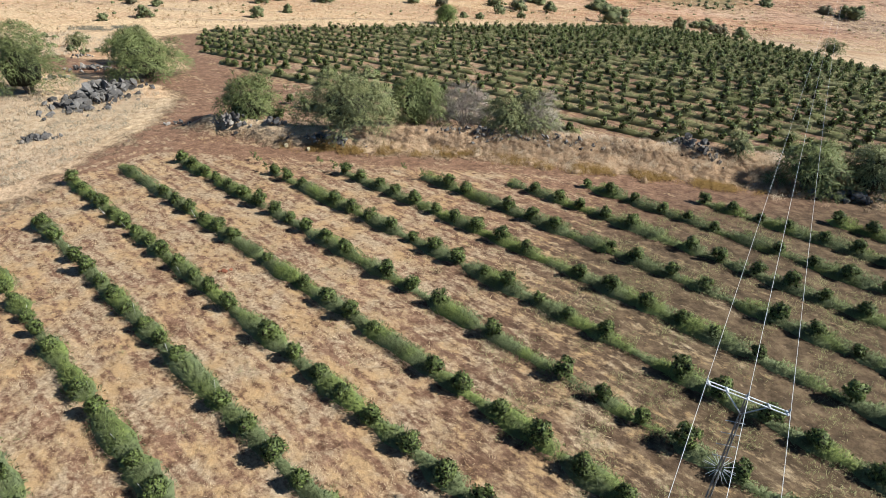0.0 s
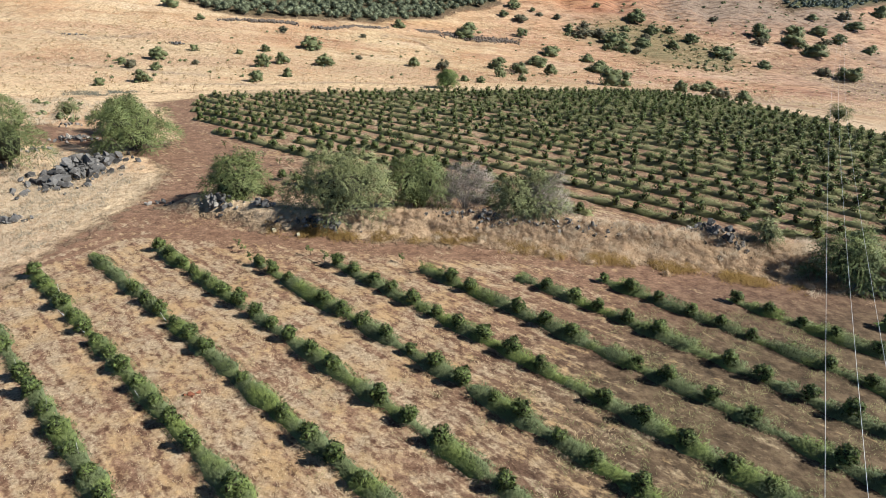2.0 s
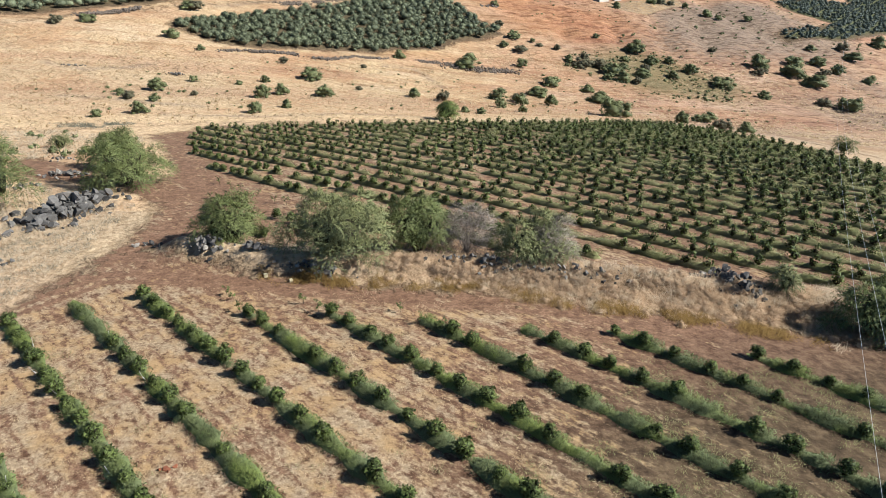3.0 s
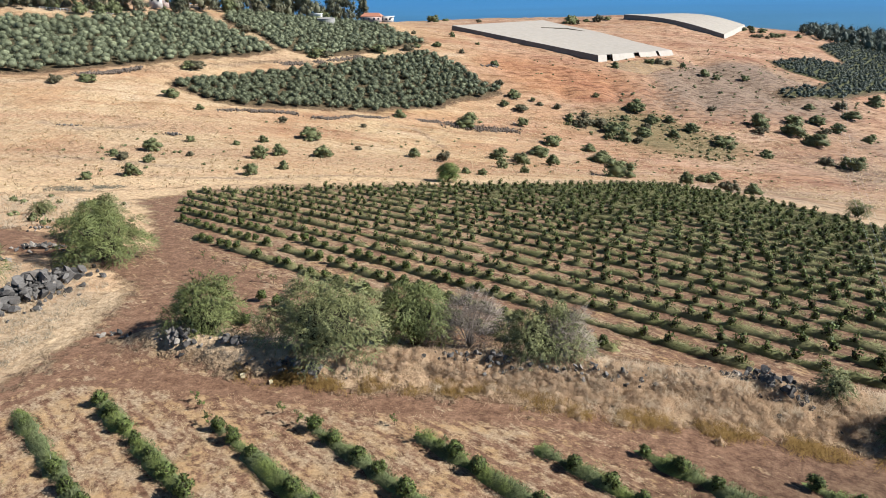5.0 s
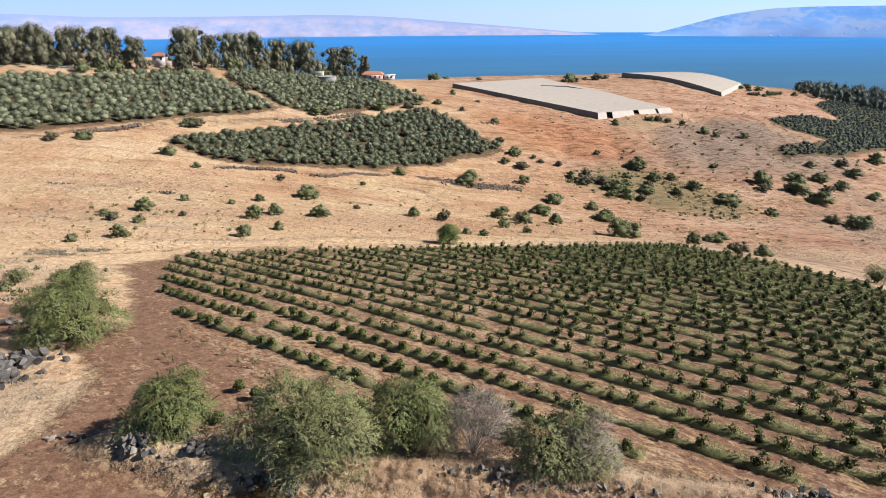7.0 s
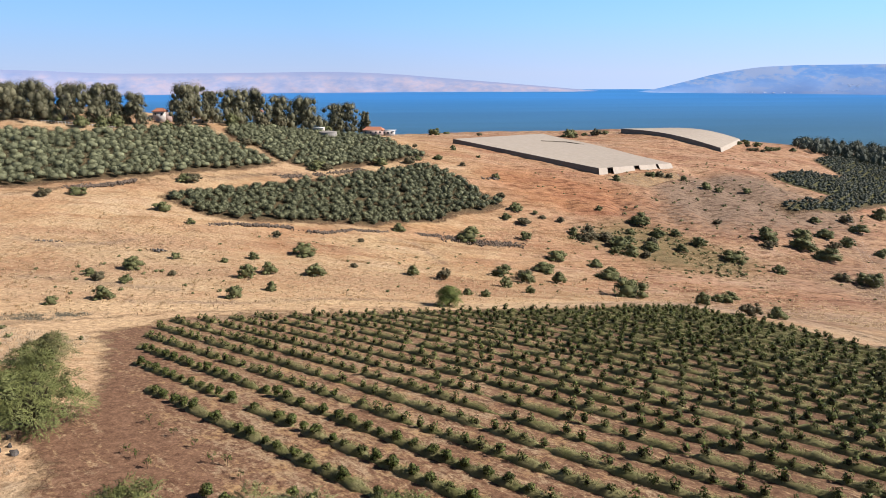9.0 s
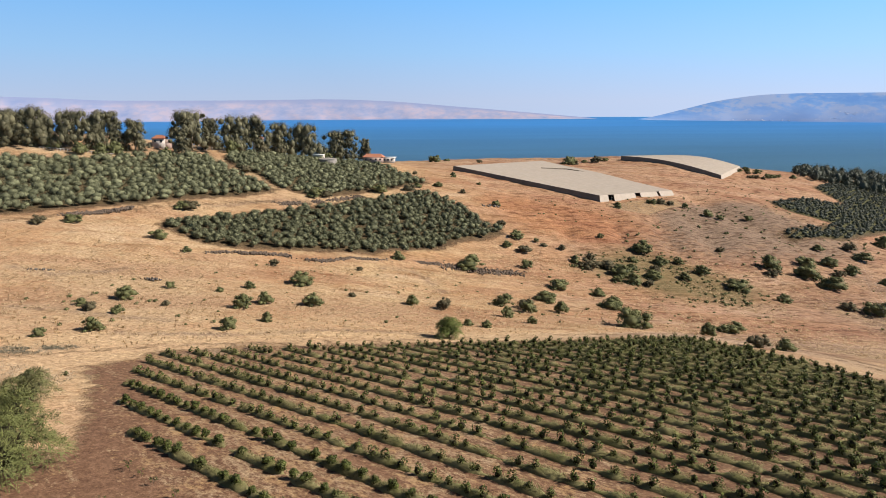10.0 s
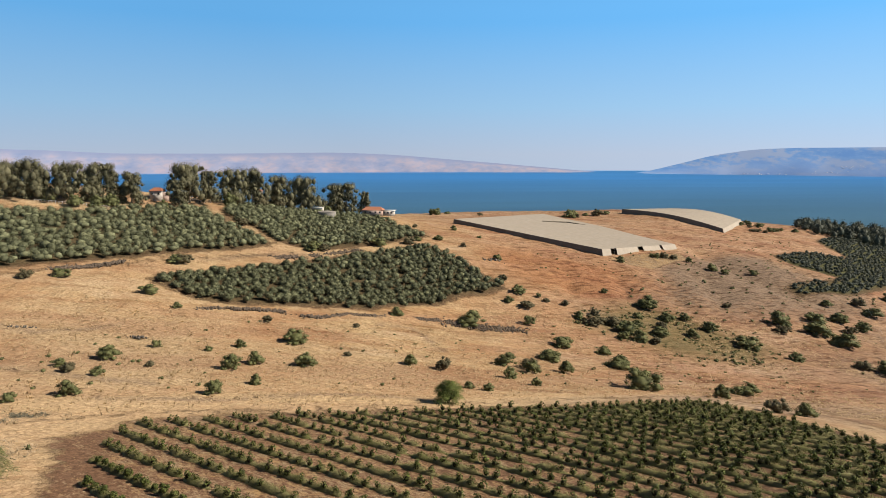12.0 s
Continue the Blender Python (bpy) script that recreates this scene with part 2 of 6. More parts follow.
    gold = ramp(nodes, links, noise_node(nodes, links, pos, 3.5, 5.0, 0.65), [(0.42, (0, 0, 0)), (0.60, (0.85, 0.85, 0.85))])
    litter = mix(nodes, links, gold, litter, (0.31, 0.2, 0.096))
    lay = calc(nodes, links, "ADD", calc(nodes, links, "MULTIPLY", comb, 1.0), calc(nodes, links, "MULTIPLY", patch, 0.75))
    lay = calc(nodes, links, "ADD", lay, calc(nodes, links, "MULTIPLY", calc(nodes, links, "SUBTRACT", fine, 0.5), 0.35))
    mott = noise_node(nodes, links, pos, 0.55, 3.0, 0.6, (1.6, 1.0, 1.0), radians(-44))
    lay = calc(nodes, links, "ADD", lay, calc(nodes, links, "MULTIPLY", calc(nodes, links, "SUBTRACT", mott, 0.5), 0.85))
    lay = calc(nodes, links, "SUBTRACT", lay, calc(nodes, links, "MULTIPLY", at["track"], 0.28))
    # wheel ruts midway between the lower rows
    flat = nodes.new("ShaderNodeVectorMath")
    flat.operation = "DOT_PRODUCT"
    flat.inputs[1].default_value = (0.714 / 5.9, 0.700 / 5.9, 0)
    links.new(pos, flat.inputs[0])
    lane = calc(nodes, links, "FRACT", calc(nodes, links, "ADD", flat.outputs["Value"], 20.475))
    rut = calc(nodes, links, "ABSOLUTE", calc(nodes, links, "SUBTRACT", calc(nodes, links, "ABSOLUTE", calc(nodes, links, "SUBTRACT", lane, 0.5)), 0.16))
    rut = ramp(nodes, links, rut, [(0.015, (1, 1, 1)), (0.06, (0, 0, 0))])
    rut = calc(nodes, links, "MULTIPLY", calc(nodes, links, "MULTIPLY", rut, at["rows"]), calc(nodes, links, "MULTIPLY", mid, 0.2))
    lay = calc(nodes, links, "SUBTRACT", lay, rut)
    lay = ramp(nodes, links, lay, [(0.68, (0, 0, 0)), (0.92, (0.9, 0.9, 0.9))])
    field = mix(nodes, links, lay, soil, litter)
    edge = calc(nodes, links, "ADD", at["bare"], calc(nodes, links, "MULTIPLY", calc(nodes, links, "SUBTRACT", mid, 0.5), 1.0))
    edge = calc(nodes, links, "ADD", edge, calc(nodes, links, "MULTIPLY", calc(nodes, links, "SUBTRACT", clump, 0.5), 0.8))
    edge = ramp(nodes, links, edge, [(0.42, (0, 0, 0)), (0.6, (1, 1, 1))])
    specks = ramp(nodes, links, mott, [(0.33, (0.5, 0.45, 0.4)), (0.45, (1, 1, 1)), (0.58, (1, 1, 1)), (0.7, (1.25, 1.22, 1.15))])
    field = mix(nodes, links, calc(nodes, links, "SUBTRACT", 0.75, calc(nodes, links, "MULTIPLY", at["track"], 0.3), True), field, specks, "MULTIPLY")
    col = mix(nodes, links, edge, straw, field)
    # low green weeds
    weeds = ramp(nodes, links, fine, [(0.3, (0.03, 0.04, 0.015)), (0.7, (0.099, 0.112, 0.046))])
    wfac = calc(nodes, links, "ADD", at["green"], calc(nodes, links, "MULTIPLY", calc(nodes, links, "SUBTRACT", clump, 0.55), 1.2), True)
    col = mix(nodes, links, calc(nodes, links, "MULTIPLY", wfac, at["green"], True), col, weeds)
    links.new(col, bsdf.inputs["Base Color"])
    bsdf.inputs["Roughness"].default_value = 0.95
    bsdf.inputs["Specular IOR Level"].default_value = 0.1
    h = calc(nodes, links, "ADD", calc(nodes, links, "MULTIPLY", clump, 0.55), calc(nodes, links, "MULTIPLY", fine, 0.25))
    h = calc(nodes, links, "ADD", h, calc(nodes, links, "MULTIPLY", calc(nodes, links, "MULTIPLY", tuss, 1.6), calc(nodes, links, "SUBTRACT", 1.0, calc(nodes, links, "MULTIPLY", edge, 0.8))))
    h = calc(nodes, links, "MULTIPLY", h, calc(nodes, links, "SUBTRACT", 1.0, calc(nodes, links, "MULTIPLY", edge, 0.6)))
    h = calc(nodes, links, "ADD", h, calc(nodes, links, "MULTIPLY", calc(nodes, links, "ADD", ledge, noise_node(nodes, links, pos, 9.0, 5.0, 0.6)), calc(nodes, links, "MULTIPLY", far_slope, 2.6)))
    bump(nodes, links, h, bsdf, 1.0, 0.6)
    return m


def water_mat():
    m, nodes, links, bsdf = node_mat("lake_water")
    pos = nodes.new("ShaderNodeNewGeometry").outputs["Position"]
    wide = noise_node(nodes, links, pos, 260.0, 5.0, 0.6, (5.0, 1.0, 1.0), radians(3))
    # far water: its depth colour, with the horizon's pale haze put in as well
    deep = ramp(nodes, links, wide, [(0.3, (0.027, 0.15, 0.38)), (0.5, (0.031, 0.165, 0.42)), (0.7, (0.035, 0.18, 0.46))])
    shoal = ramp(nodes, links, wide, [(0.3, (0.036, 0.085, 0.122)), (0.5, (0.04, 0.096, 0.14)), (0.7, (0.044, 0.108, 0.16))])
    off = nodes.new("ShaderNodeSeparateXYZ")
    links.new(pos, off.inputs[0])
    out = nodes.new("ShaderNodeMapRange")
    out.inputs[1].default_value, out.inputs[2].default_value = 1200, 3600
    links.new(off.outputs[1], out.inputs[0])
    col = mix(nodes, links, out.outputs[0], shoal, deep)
    links.new(col, bsdf.inputs["Base Color"])
    bsdf.inputs["Roughness"].default_value = 0.55
    bsdf.inputs["Specular IOR Level"].default_value = 0.12
    rip = noise_node(nodes, links, pos, 9.0, 4.0)
    bump(nodes, links, rip, bsdf, 0.6, 1.2)
    return m


def far_hill_mat():
    """Hills some kilometres off across the water; the haze of the air between is put into their colour and emission."""
    m, nodes, links, bsdf = node_mat("far_hills_in_haze")
    pos = nodes.new("ShaderNodeNewGeometry").outputs["Position"]
    big = noise_node(nodes, links, pos, 150.0, 5.0, 0.55, (1.0, 3.0, 0.55), radians(24))
    small = noise_node(nodes, links, pos, 45.0, 4.0, 0.6, (1.0, 2.0, 0.45), radians(-18))
    fac = calc(nodes, links, "ADD", calc(nodes, links, "MULTIPLY", big, 0.65), calc(nodes, links, "MULTIPLY", small, 0.4))
    a = nodes.new("ShaderNodeAttribute")
    a.attribute_name = "haze"
    # hazy tones; the spread within each ramp also paints in gully shading
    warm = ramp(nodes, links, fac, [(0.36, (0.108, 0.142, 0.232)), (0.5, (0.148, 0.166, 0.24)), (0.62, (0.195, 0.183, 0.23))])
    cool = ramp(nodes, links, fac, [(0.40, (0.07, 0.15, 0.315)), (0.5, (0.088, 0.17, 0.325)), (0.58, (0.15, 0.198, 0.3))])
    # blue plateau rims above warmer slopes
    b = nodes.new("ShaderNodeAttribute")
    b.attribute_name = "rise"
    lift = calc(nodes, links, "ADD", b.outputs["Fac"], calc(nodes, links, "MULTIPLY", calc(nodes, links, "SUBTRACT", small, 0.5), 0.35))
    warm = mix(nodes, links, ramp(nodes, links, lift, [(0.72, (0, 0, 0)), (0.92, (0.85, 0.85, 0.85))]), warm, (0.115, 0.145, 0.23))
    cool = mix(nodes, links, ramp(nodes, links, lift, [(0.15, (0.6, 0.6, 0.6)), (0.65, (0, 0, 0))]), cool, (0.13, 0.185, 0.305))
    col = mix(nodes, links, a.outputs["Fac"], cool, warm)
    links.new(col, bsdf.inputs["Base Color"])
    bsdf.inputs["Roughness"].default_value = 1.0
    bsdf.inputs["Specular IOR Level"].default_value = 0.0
    # the hills glow a little, to carry the brightness of the haze
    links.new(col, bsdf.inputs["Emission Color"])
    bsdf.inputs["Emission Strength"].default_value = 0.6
    return m


MAT_GROUND = ground_mat()
MAT_WATER = water_mat()
MAT_FAR = far_hill_mat()
MAT_FRUIT = leaf_mat("fruit_leaf", (0.009, 0.014, 0.004), (0.152, 0.184, 0.05), 0.6, 0.08, 3.0, None, 0.5, 0.75)
MAT_WEED = leaf_mat("weed_leaf", (0.034, 0.04, 0.015), (0.195, 0.218, 0.1), 0.7, 0.08, 2.2, (0.225, 0.265, 0.07), 0.8, 0.75)
MAT_WEED_DRY = leaf_mat("dusty_weed_leaf", (0.055, 0.054, 0.022), (0.34, 0.318, 0.15), 0.75, 0.08, 2.5, (0.24, 0.245, 0.095), 0.8, 0.7)
MAT_SHRUB = leaf_mat("thorn_shrub_leaf", (0.02, 0.023, 0.009), (0.265, 0.268, 0.11), 0.6, 0.06, 1.1, None, 0.9, 0.55)
MAT_SHRUB_GREEN = leaf_mat("green_shrub_leaf", (0.017, 0.023, 0.007), (0.225, 0.245, 0.085), 0.6, 0.06, 1.1, None, 0.9, 0.55)
MAT_FRESH = leaf_mat("fresh_green_leaf", (0.03, 0.042, 0.012), (0.245, 0.3, 0.085), 0.6, 0.1, 1.5, None, 0.7)
MAT_BUSH = leaf_mat("hill_bush_leaf", (0.034, 0.04, 0.017), (0.25, 0.262, 0.115), 0.65, 0.12, 1.5, None, 0.7)
MAT_DRY_BUSH = leaf_mat("dusty_bush_leaf", (0.045, 0.04, 0.022), (0.19, 0.17, 0.10), 0.75, 0.1, 4.0)
MAT_OLIVE = leaf_mat("olive_leaf", (0.011, 0.015, 0.008), (0.215, 0.227, 0.13), 0.55, 0.1, 1.6, None, 0.8, 0.8)
MAT_EUC = leaf_mat("eucalyptus_leaf", (0.024, 0.026, 0.015), (0.21, 0.2, 0.12), 0.55, 0.1, 3.0, None, 0.9)
MAT_WOOD = leaf_mat("woodland_leaf", (0.026, 0.034, 0.026), (0.125, 0.142, 0.105), 0.6, 0.15, 20.0)
MAT_TWIG = leaf_mat("bare_twig", (0.14, 0.112, 0.09), (0.33, 0.275, 0.225), 0.9, 0.0, 2.0)
# near-black colour that stands for the shade inside crowns
MAT_INNER_SHADE = plain_mat("crown_inner_shade", (0.012, 0.012, 0.006), (0.034, 0.03, 0.016), 0.5, 0.95, 0.0, 0.8, 0.1)
MAT_STRAW = leaf_mat("dry_grass", (0.33, 0.228, 0.14), (0.68, 0.505, 0.335), 0.9, 0.4, 3.0)
MAT_HILL_STRAW = leaf_mat("hill_straw", (0.29, 0.208, 0.118), (0.62, 0.48, 0.305), 0.9, 0.2, 5.0)
MAT_PALE_STRAW = leaf_mat("pale_straw", (0.34, 0.262, 0.175), (0.68, 0.56, 0.41), 0.9, 0.2, 4.0)
MAT_RUST = leaf_mat("rust_grass", (0.15, 0.088, 0.028), (0.36, 0.235, 0.08), 0.9, 0.25, 3.0)
MAT_BARK = plain_mat("bark", (0.046, 0.033, 0.023), (0.132, 0.099, 0.073), 0.3, 0.9, 0.0, 0.6, 0.03)
MAT_PALE_BARK = plain_mat("pale_bark", (0.132, 0.106, 0.079), (0.277, 0.238, 0.191), 0.6, 0.85, 0.0, 0.4, 0.03)
MAT_BASALT = plain_mat("basalt", (0.024, 0.022, 0.0205), (0.14, 0.127, 0.115), 0.5, 0.85, 0.0, 0.8, 0.06)
MAT_PALE_STONE = plain_mat("pale_stone", (0.106, 0.089, 0.076), (0.277, 0.244, 0.205), 0.7, 0.9, 0.0, 0.7, 0.05)
MAT_WALL_STONE = plain_mat("weathered_wall_stone", (0.026, 0.021, 0.017), (0.12, 0.094, 0.074), 0.5, 0.9, 0.0, 0.7, 0.06)
MAT_STEEL = plain_mat("galvanised_steel", (0.251, 0.257, 0.257), (0.409, 0.416, 0.409), 0.4, 0.5, 0.2, 0.1, 0.005)
MAT_RUSTY = plain_mat("weathered_steel", (0.106, 0.092, 0.079), (0.198, 0.185, 0.165), 0.4, 0.7, 0.3, 0.2, 0.005)
MAT_WIRE = plain_mat("aluminium_wire", (0.409, 0.396, 0.376), (0.528, 0.515, 0.488), 0.8, 0.5, 0.3, 0.1, 0.002)
MAT_GLAZED = plain_mat("insulator_glaze", (0.106, 0.099, 0.092), (0.211, 0.205, 0.191), 0.1, 0.3, 0.0, 0.0, 0.001)
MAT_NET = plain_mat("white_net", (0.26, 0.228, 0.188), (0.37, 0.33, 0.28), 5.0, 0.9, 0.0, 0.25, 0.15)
# the same net, darkened in colour for the sides turned from the sun
MAT_NET_SIDE = plain_mat("shade_grey_net", (0.085, 0.074, 0.06), (0.155, 0.136, 0.112), 5.0, 0.9, 0.0, 0.3, 0.1)
MAT_PLASTER = plain_mat("white_plaster", (0.409, 0.376, 0.343), (0.528, 0.502, 0.469), 3.0, 0.85, 0.0, 0.1, 0.02)
# lighter than white_plaster: the sunlit look is put into the wall colour
MAT_FAR_WALL = plain_mat("sunlit_white_wall", (0.68, 0.66, 0.64), (0.8, 0.78, 0.76), 3.0, 0.85, 0.0, 0.1, 0.02)
MAT_PINK = plain_mat("pink_plaster", (0.383, 0.284, 0.244), (0.475, 0.37, 0.323), 3.0, 0.85, 0.0, 0.1, 0.02)
MAT_TILE = plain_mat("red_roof_tile", (0.238, 0.086, 0.046), (0.343, 0.145, 0.086), 1.2, 0.8, 0.0, 0.4, 0.05)
MAT_SHEET = plain_mat("pale_roof_sheet", (0.363, 0.363, 0.35), (0.488, 0.482, 0.462), 3.0, 0.5, 0.2, 0.1, 0.02)
MAT_CONCRETE = plain_mat("tank_concrete", (0.2, 0.188, 0.172), (0.3, 0.282, 0.26), 2.0, 0.85)
MAT_GLASS = plain_mat("dark_window", (0.02, 0.023, 0.026), (0.04, 0.046, 0.053), 1.0, 0.15)
MAT_YELLOW = plain_mat("yellow_plastic", (0.5, 0.4, 0.2), (0.6, 0.52, 0.34), 0.3, 0.6)
MAT_WHITE_TUBE = plain_mat("white_sleeve", (0.409, 0.396, 0.37), (0.528, 0.515, 0.488), 0.3, 0.6)
MAT_CLOD = plain_mat("red_clod", (0.106, 0.036, 0.02), (0.198, 0.079, 0.043), 0.25, 0.95, 0.0, 0.7, 0.04)

# ---- ground shape ----
NS, NV = 7, 13
LAND = np.array([
    [11.7, 10.6, 9.6, 8.9, 8.5, 8.4, 8.4],
    [8.4, 8.1, 7.7, 6.9, 6.1, 5.5, 5.2],
    [4.5, 5.5, 6.0, 5.1, 3.6, 2.3, 1.4],
    [-0.4, 0.6, 1.2, -0.2, -2.6, -4.3, -6.8],
    [-4.9, -7.4, -9.1, -5.1, -8.9, -16.8, -25.6],
    [-5.1, -9.8, -11.5, -18.7, -25.9, -41.4, -58.2],
    [-1.1, -21.6, -40.1, -36.0, -42.9, -75.9, -104.5],
    [-4.1, 6.2, -7.2, -71.8, -91.1, -118.8, -159.1],
    [-40.6, 9.0, 46.6, -25.2, -73.4, -147.2, -232.5],
    [-85.1, -72.8, -60.7, -28.5, -60.1, -199.5, -284.0],
    [-116.4, -118.0, -105.0, -41.6, -53.2, -148.5, -220.9],
    [-119.1, -123.4, -136.8, -163.5, -155.5, -125.8, -117.5],
    [-125.9, -116.9, -107.7, -103.0, -95.6, -75.2, -46.7],
])
KNOLLS = [(300.0, 900.0, 130.0, 80.0, 9.0), (276.0, 826.0, 40.0, 32.0, 3.2), (-38.0, 566.0, 42.0, 36.0, 3.4)]
FOLDS = [([(236, 690), (246, 600), (262, 548), (280, 522)], 16.0, 5.0), ([(128, 512), (123, 486), (118, 455)], 6.0, 1.6), ([(165, 520), (160, 490), (150, 450)], 9.0, 2.4), ([(205, 545), (196, 505), (186, 462)], 9.0, 2.2), ([(88, 498), (84, 470), (82, 440)], 7.0, 1.5), ([(300, 640), (330, 615), (345, 590)], 9.0, 2.5)]
BANK = np.array([(-36, 86), (-31, 83.2), (-20, 79.6), (-9, 78.4), (3, 77.8), (12, 76.8), (22, 75.2), (34, 72.6), (46, 70.4), (58, 68)], float)


def spline(u, n):
    i = np.minimum(np.floor(u).astype(int), n - 4)
    f = u - i
    return i, np.stack([(1 - f) ** 3 / 6, (3 * f**3 - 6 * f**2 + 4) / 6, (-3 * f**3 + 3 * f**2 + 3 * f + 1) / 6, f**3 / 6], -1)


def line_distance(px, py, line):
    """Distance from points to a polyline, and the share along it."""
    best = np.full(px.shape, 1e9)
    along = np.zeros(px.shape)
    for k, (a, b) in enumerate(zip(line[:-1], line[1:])):
        ab = b - a
        t = np.clip(((px - a[0]) * ab[0] + (py - a[1]) * ab[1]) / (ab @ ab), 0, 1)
        d = np.hypot(px - a[0] - t * ab[0], py - a[1] - t * ab[1])
        near = d < best
        best = np.where(near, d, best)
        along = np.where(near, (k + t) / (len(line) - 1), along)
    return best, along


def inside(px, py, poly):
    hit = np.zeros(px.shape, bool)
    for (ax, ay), (bx, by) in zip(poly, poly[1:] + poly[:1]):
        cross = (ay > py) != (by > py)
        with np.errstate(divide="ignore", invalid="ignore"):
            hit ^= cross & (px < (bx - ax) * (py - ay) / (by - ay + 1e-12) + ax)
    return hit


def region(px, py, poly, soft):
    """1 inside the outline, 0 outside, with a soft edge of that many metres; 0.5 on the line."""
    d, _ = line_distance(px, py, np.array(poly + poly[:1], float))
    return np.clip(0.5 + np.where(inside(px, py, poly), d, -d) / soft, 0, 1)


def land(px, py):
    """Height of the smooth land."""
    px, py = np.atleast_1d(np.asarray(px, float)), np.atleast_1d(np.asarray(py, float))
    s = np.clip((px / (75 + 0.95 * np.maximum(py, -60)) + 1) / 2, 0, 1) * (NS - 3)
    v = np.clip(np.log1p((np.clip(py, -69, 1500) + 70) / 90) / np.log1p(1570 / 90), 0, 1) * (NV - 3)
    i, a = spline(s, NS)
    j, b = spline(v, NV)
    z = np.zeros(px.shape)
    for k in range(4):
        for l in range(4):
            z += LAND[j + l, i + k] * a[:, k] * b[:, l]
    for cx, cy, rx, ry, h in KNOLLS:
        z += h * np.exp(-(((px - cx) / rx) ** 2) - ((py - cy) / ry) ** 2)
    for line, wide, deep in FOLDS:
        d, t = line_distance(px, py, np.array(line, float))
        z -= deep * np.exp(-((d / wide) ** 2)) * np.clip(np.minimum(t + 0.1, 1.1 - t) * 4, 0, 1)
    d, t = line_distance(px, py, BANK)
    z += 2.1 * np.exp(-((d / 2.6) ** 2)) * np.clip(np.minimum(t, 1 - t) * 14, 0, 1)
    return z


def at_ground(x, y, up=0.0):
    return Vector((x, y, float(land(x, y)[0]) + up))


# outlines of the soils, in metres
LOWER_FIELD = [(-46, -40), (-45, 52), (-46, 66), (-43, 74), (-40.5, 86), (-38, 84.5), (-29, 80.5), (-19, 76), (-10, 74), (1, 73), (11, 71), (21, 69.5), (30, 67), (42, 63), (56, 59), (90, 40), (90, -40)]
WEST_FIELD = [(-90, -40), (-70, 20), (-56, 42), (-50, 52), (-46, 62), (-44, 50), (-44, -40)]
YARD = [(-44, 72), (-42, 88), (-42.5, 98), (-46, 106), (-61, 116), (-73, 117), (-84, 130), (-83, 137), (-66, 127), (-50, 122), (-53, 132), (-63, 152), (-75, 172), (-66, 182), (-56, 160), (-42, 138), (-30, 118), (-22, 100), (-26, 88), (-38, 84)]
UPPER_FIELD = [(-42, 121), (-58, 147), (-66, 168), (-68, 188), (-50, 196), (-12, 208), (38, 228), (90, 262), (100, 240), (107, 219), (116, 186), (130, 150), (130, 100), (80, 80), (49, 75), (31, 79), (20, 82.5), (8, 84), (-8, 84), (-28, 88), (-36, 98)]
LANES = [[(-62, 36), (-53, 52), (-46, 68), (-41, 82), (-35, 93), (-35, 104), (-43, 116), (-53, 134), (-66, 158)], [(-48, 62), (-38, 76), (-24, 74.5), (-8, 71.5), (10, 68.8), (28, 64.5), (48, 58)], [(-42, 104), (-56, 117), (-74, 121), (-84, 134)]]
TOP_TRACK = np.array([(-130, 168), (-97, 178), (-68, 195), (-27, 207), (20, 228), (90, 274), (112, 262), (124, 245), (128, 204), (140, 160)], float)
HILL_TRACK = np.array([(-230, 296), (-188, 313), (-165, 339), (-138, 369), (-107, 398), (-86, 420)], float)
GROVE_WEST = [(-262, 385), (-241, 400), (-227, 409), (-211, 414), (-194, 431), (-174, 462), (-157, 478), (-136, 454), (-118, 439), (-100, 425), (-118, 402), (-134, 387), (-150, 369), (-166, 353), (-182, 335), (-191, 327), (-215, 318)]
GROVE_CREST = [(-148, 493), (-140, 522), (-104, 542), (-64, 556), (-53, 560), (-36, 540), (-17, 525), (-11, 518), (-31, 491), (-48, 468), (-63, 447), (-80, 432), (-97, 435), (-117, 455), (-135, 465)]
GROVE_LOW = [(-131, 343), (-122, 355), (-108, 370), (-93, 388), (-76, 408), (-54, 434), (-29, 465), (-10, 492), (6, 480), (24, 454), (36, 439), (38, 434), (22, 417), (5, 400), (-4, 386), (-24, 371), (-37, 359), (-50, 356), (-69, 344), (-83, 338), (-96, 330), (-108, 330), (-120, 337)]
GROVE_EAST = [(334, 689), (399, 748), (462, 768), (466, 806), (470, 848), (555, 943), (640, 1004), (900, 1000), (840, 900), (600, 720), (425, 650), (337, 569), (280, 541), (276, 553), (323, 595), (352, 618), (372, 638), (340, 652), (330, 668)]
SCRUB = [(110, 440), (150, 520), (230, 600), (330, 660), (370, 570), (330, 500), (270, 470), (190, 435)]
GREY_SLOPE = [(162, 540), (244, 632), (308, 666), (331, 608), (277, 558), (292, 532), (196, 465), (164, 482)]
SCARP = [(20, 500), (60, 530), (121, 521), (191, 500), (215, 470), (180, 446), (144, 441), (105, 440), (60, 437), (46, 460)]
NET_YARD = [(129, 546), (165, 578), (211, 614), (209, 589), (159, 530), (140, 531)]
GREEN_GULLY = [(70, 391), (83, 421), (113, 443), (147, 445), (168, 425), (190, 402), (180, 378), (161, 362), (117, 357), (96, 375)]
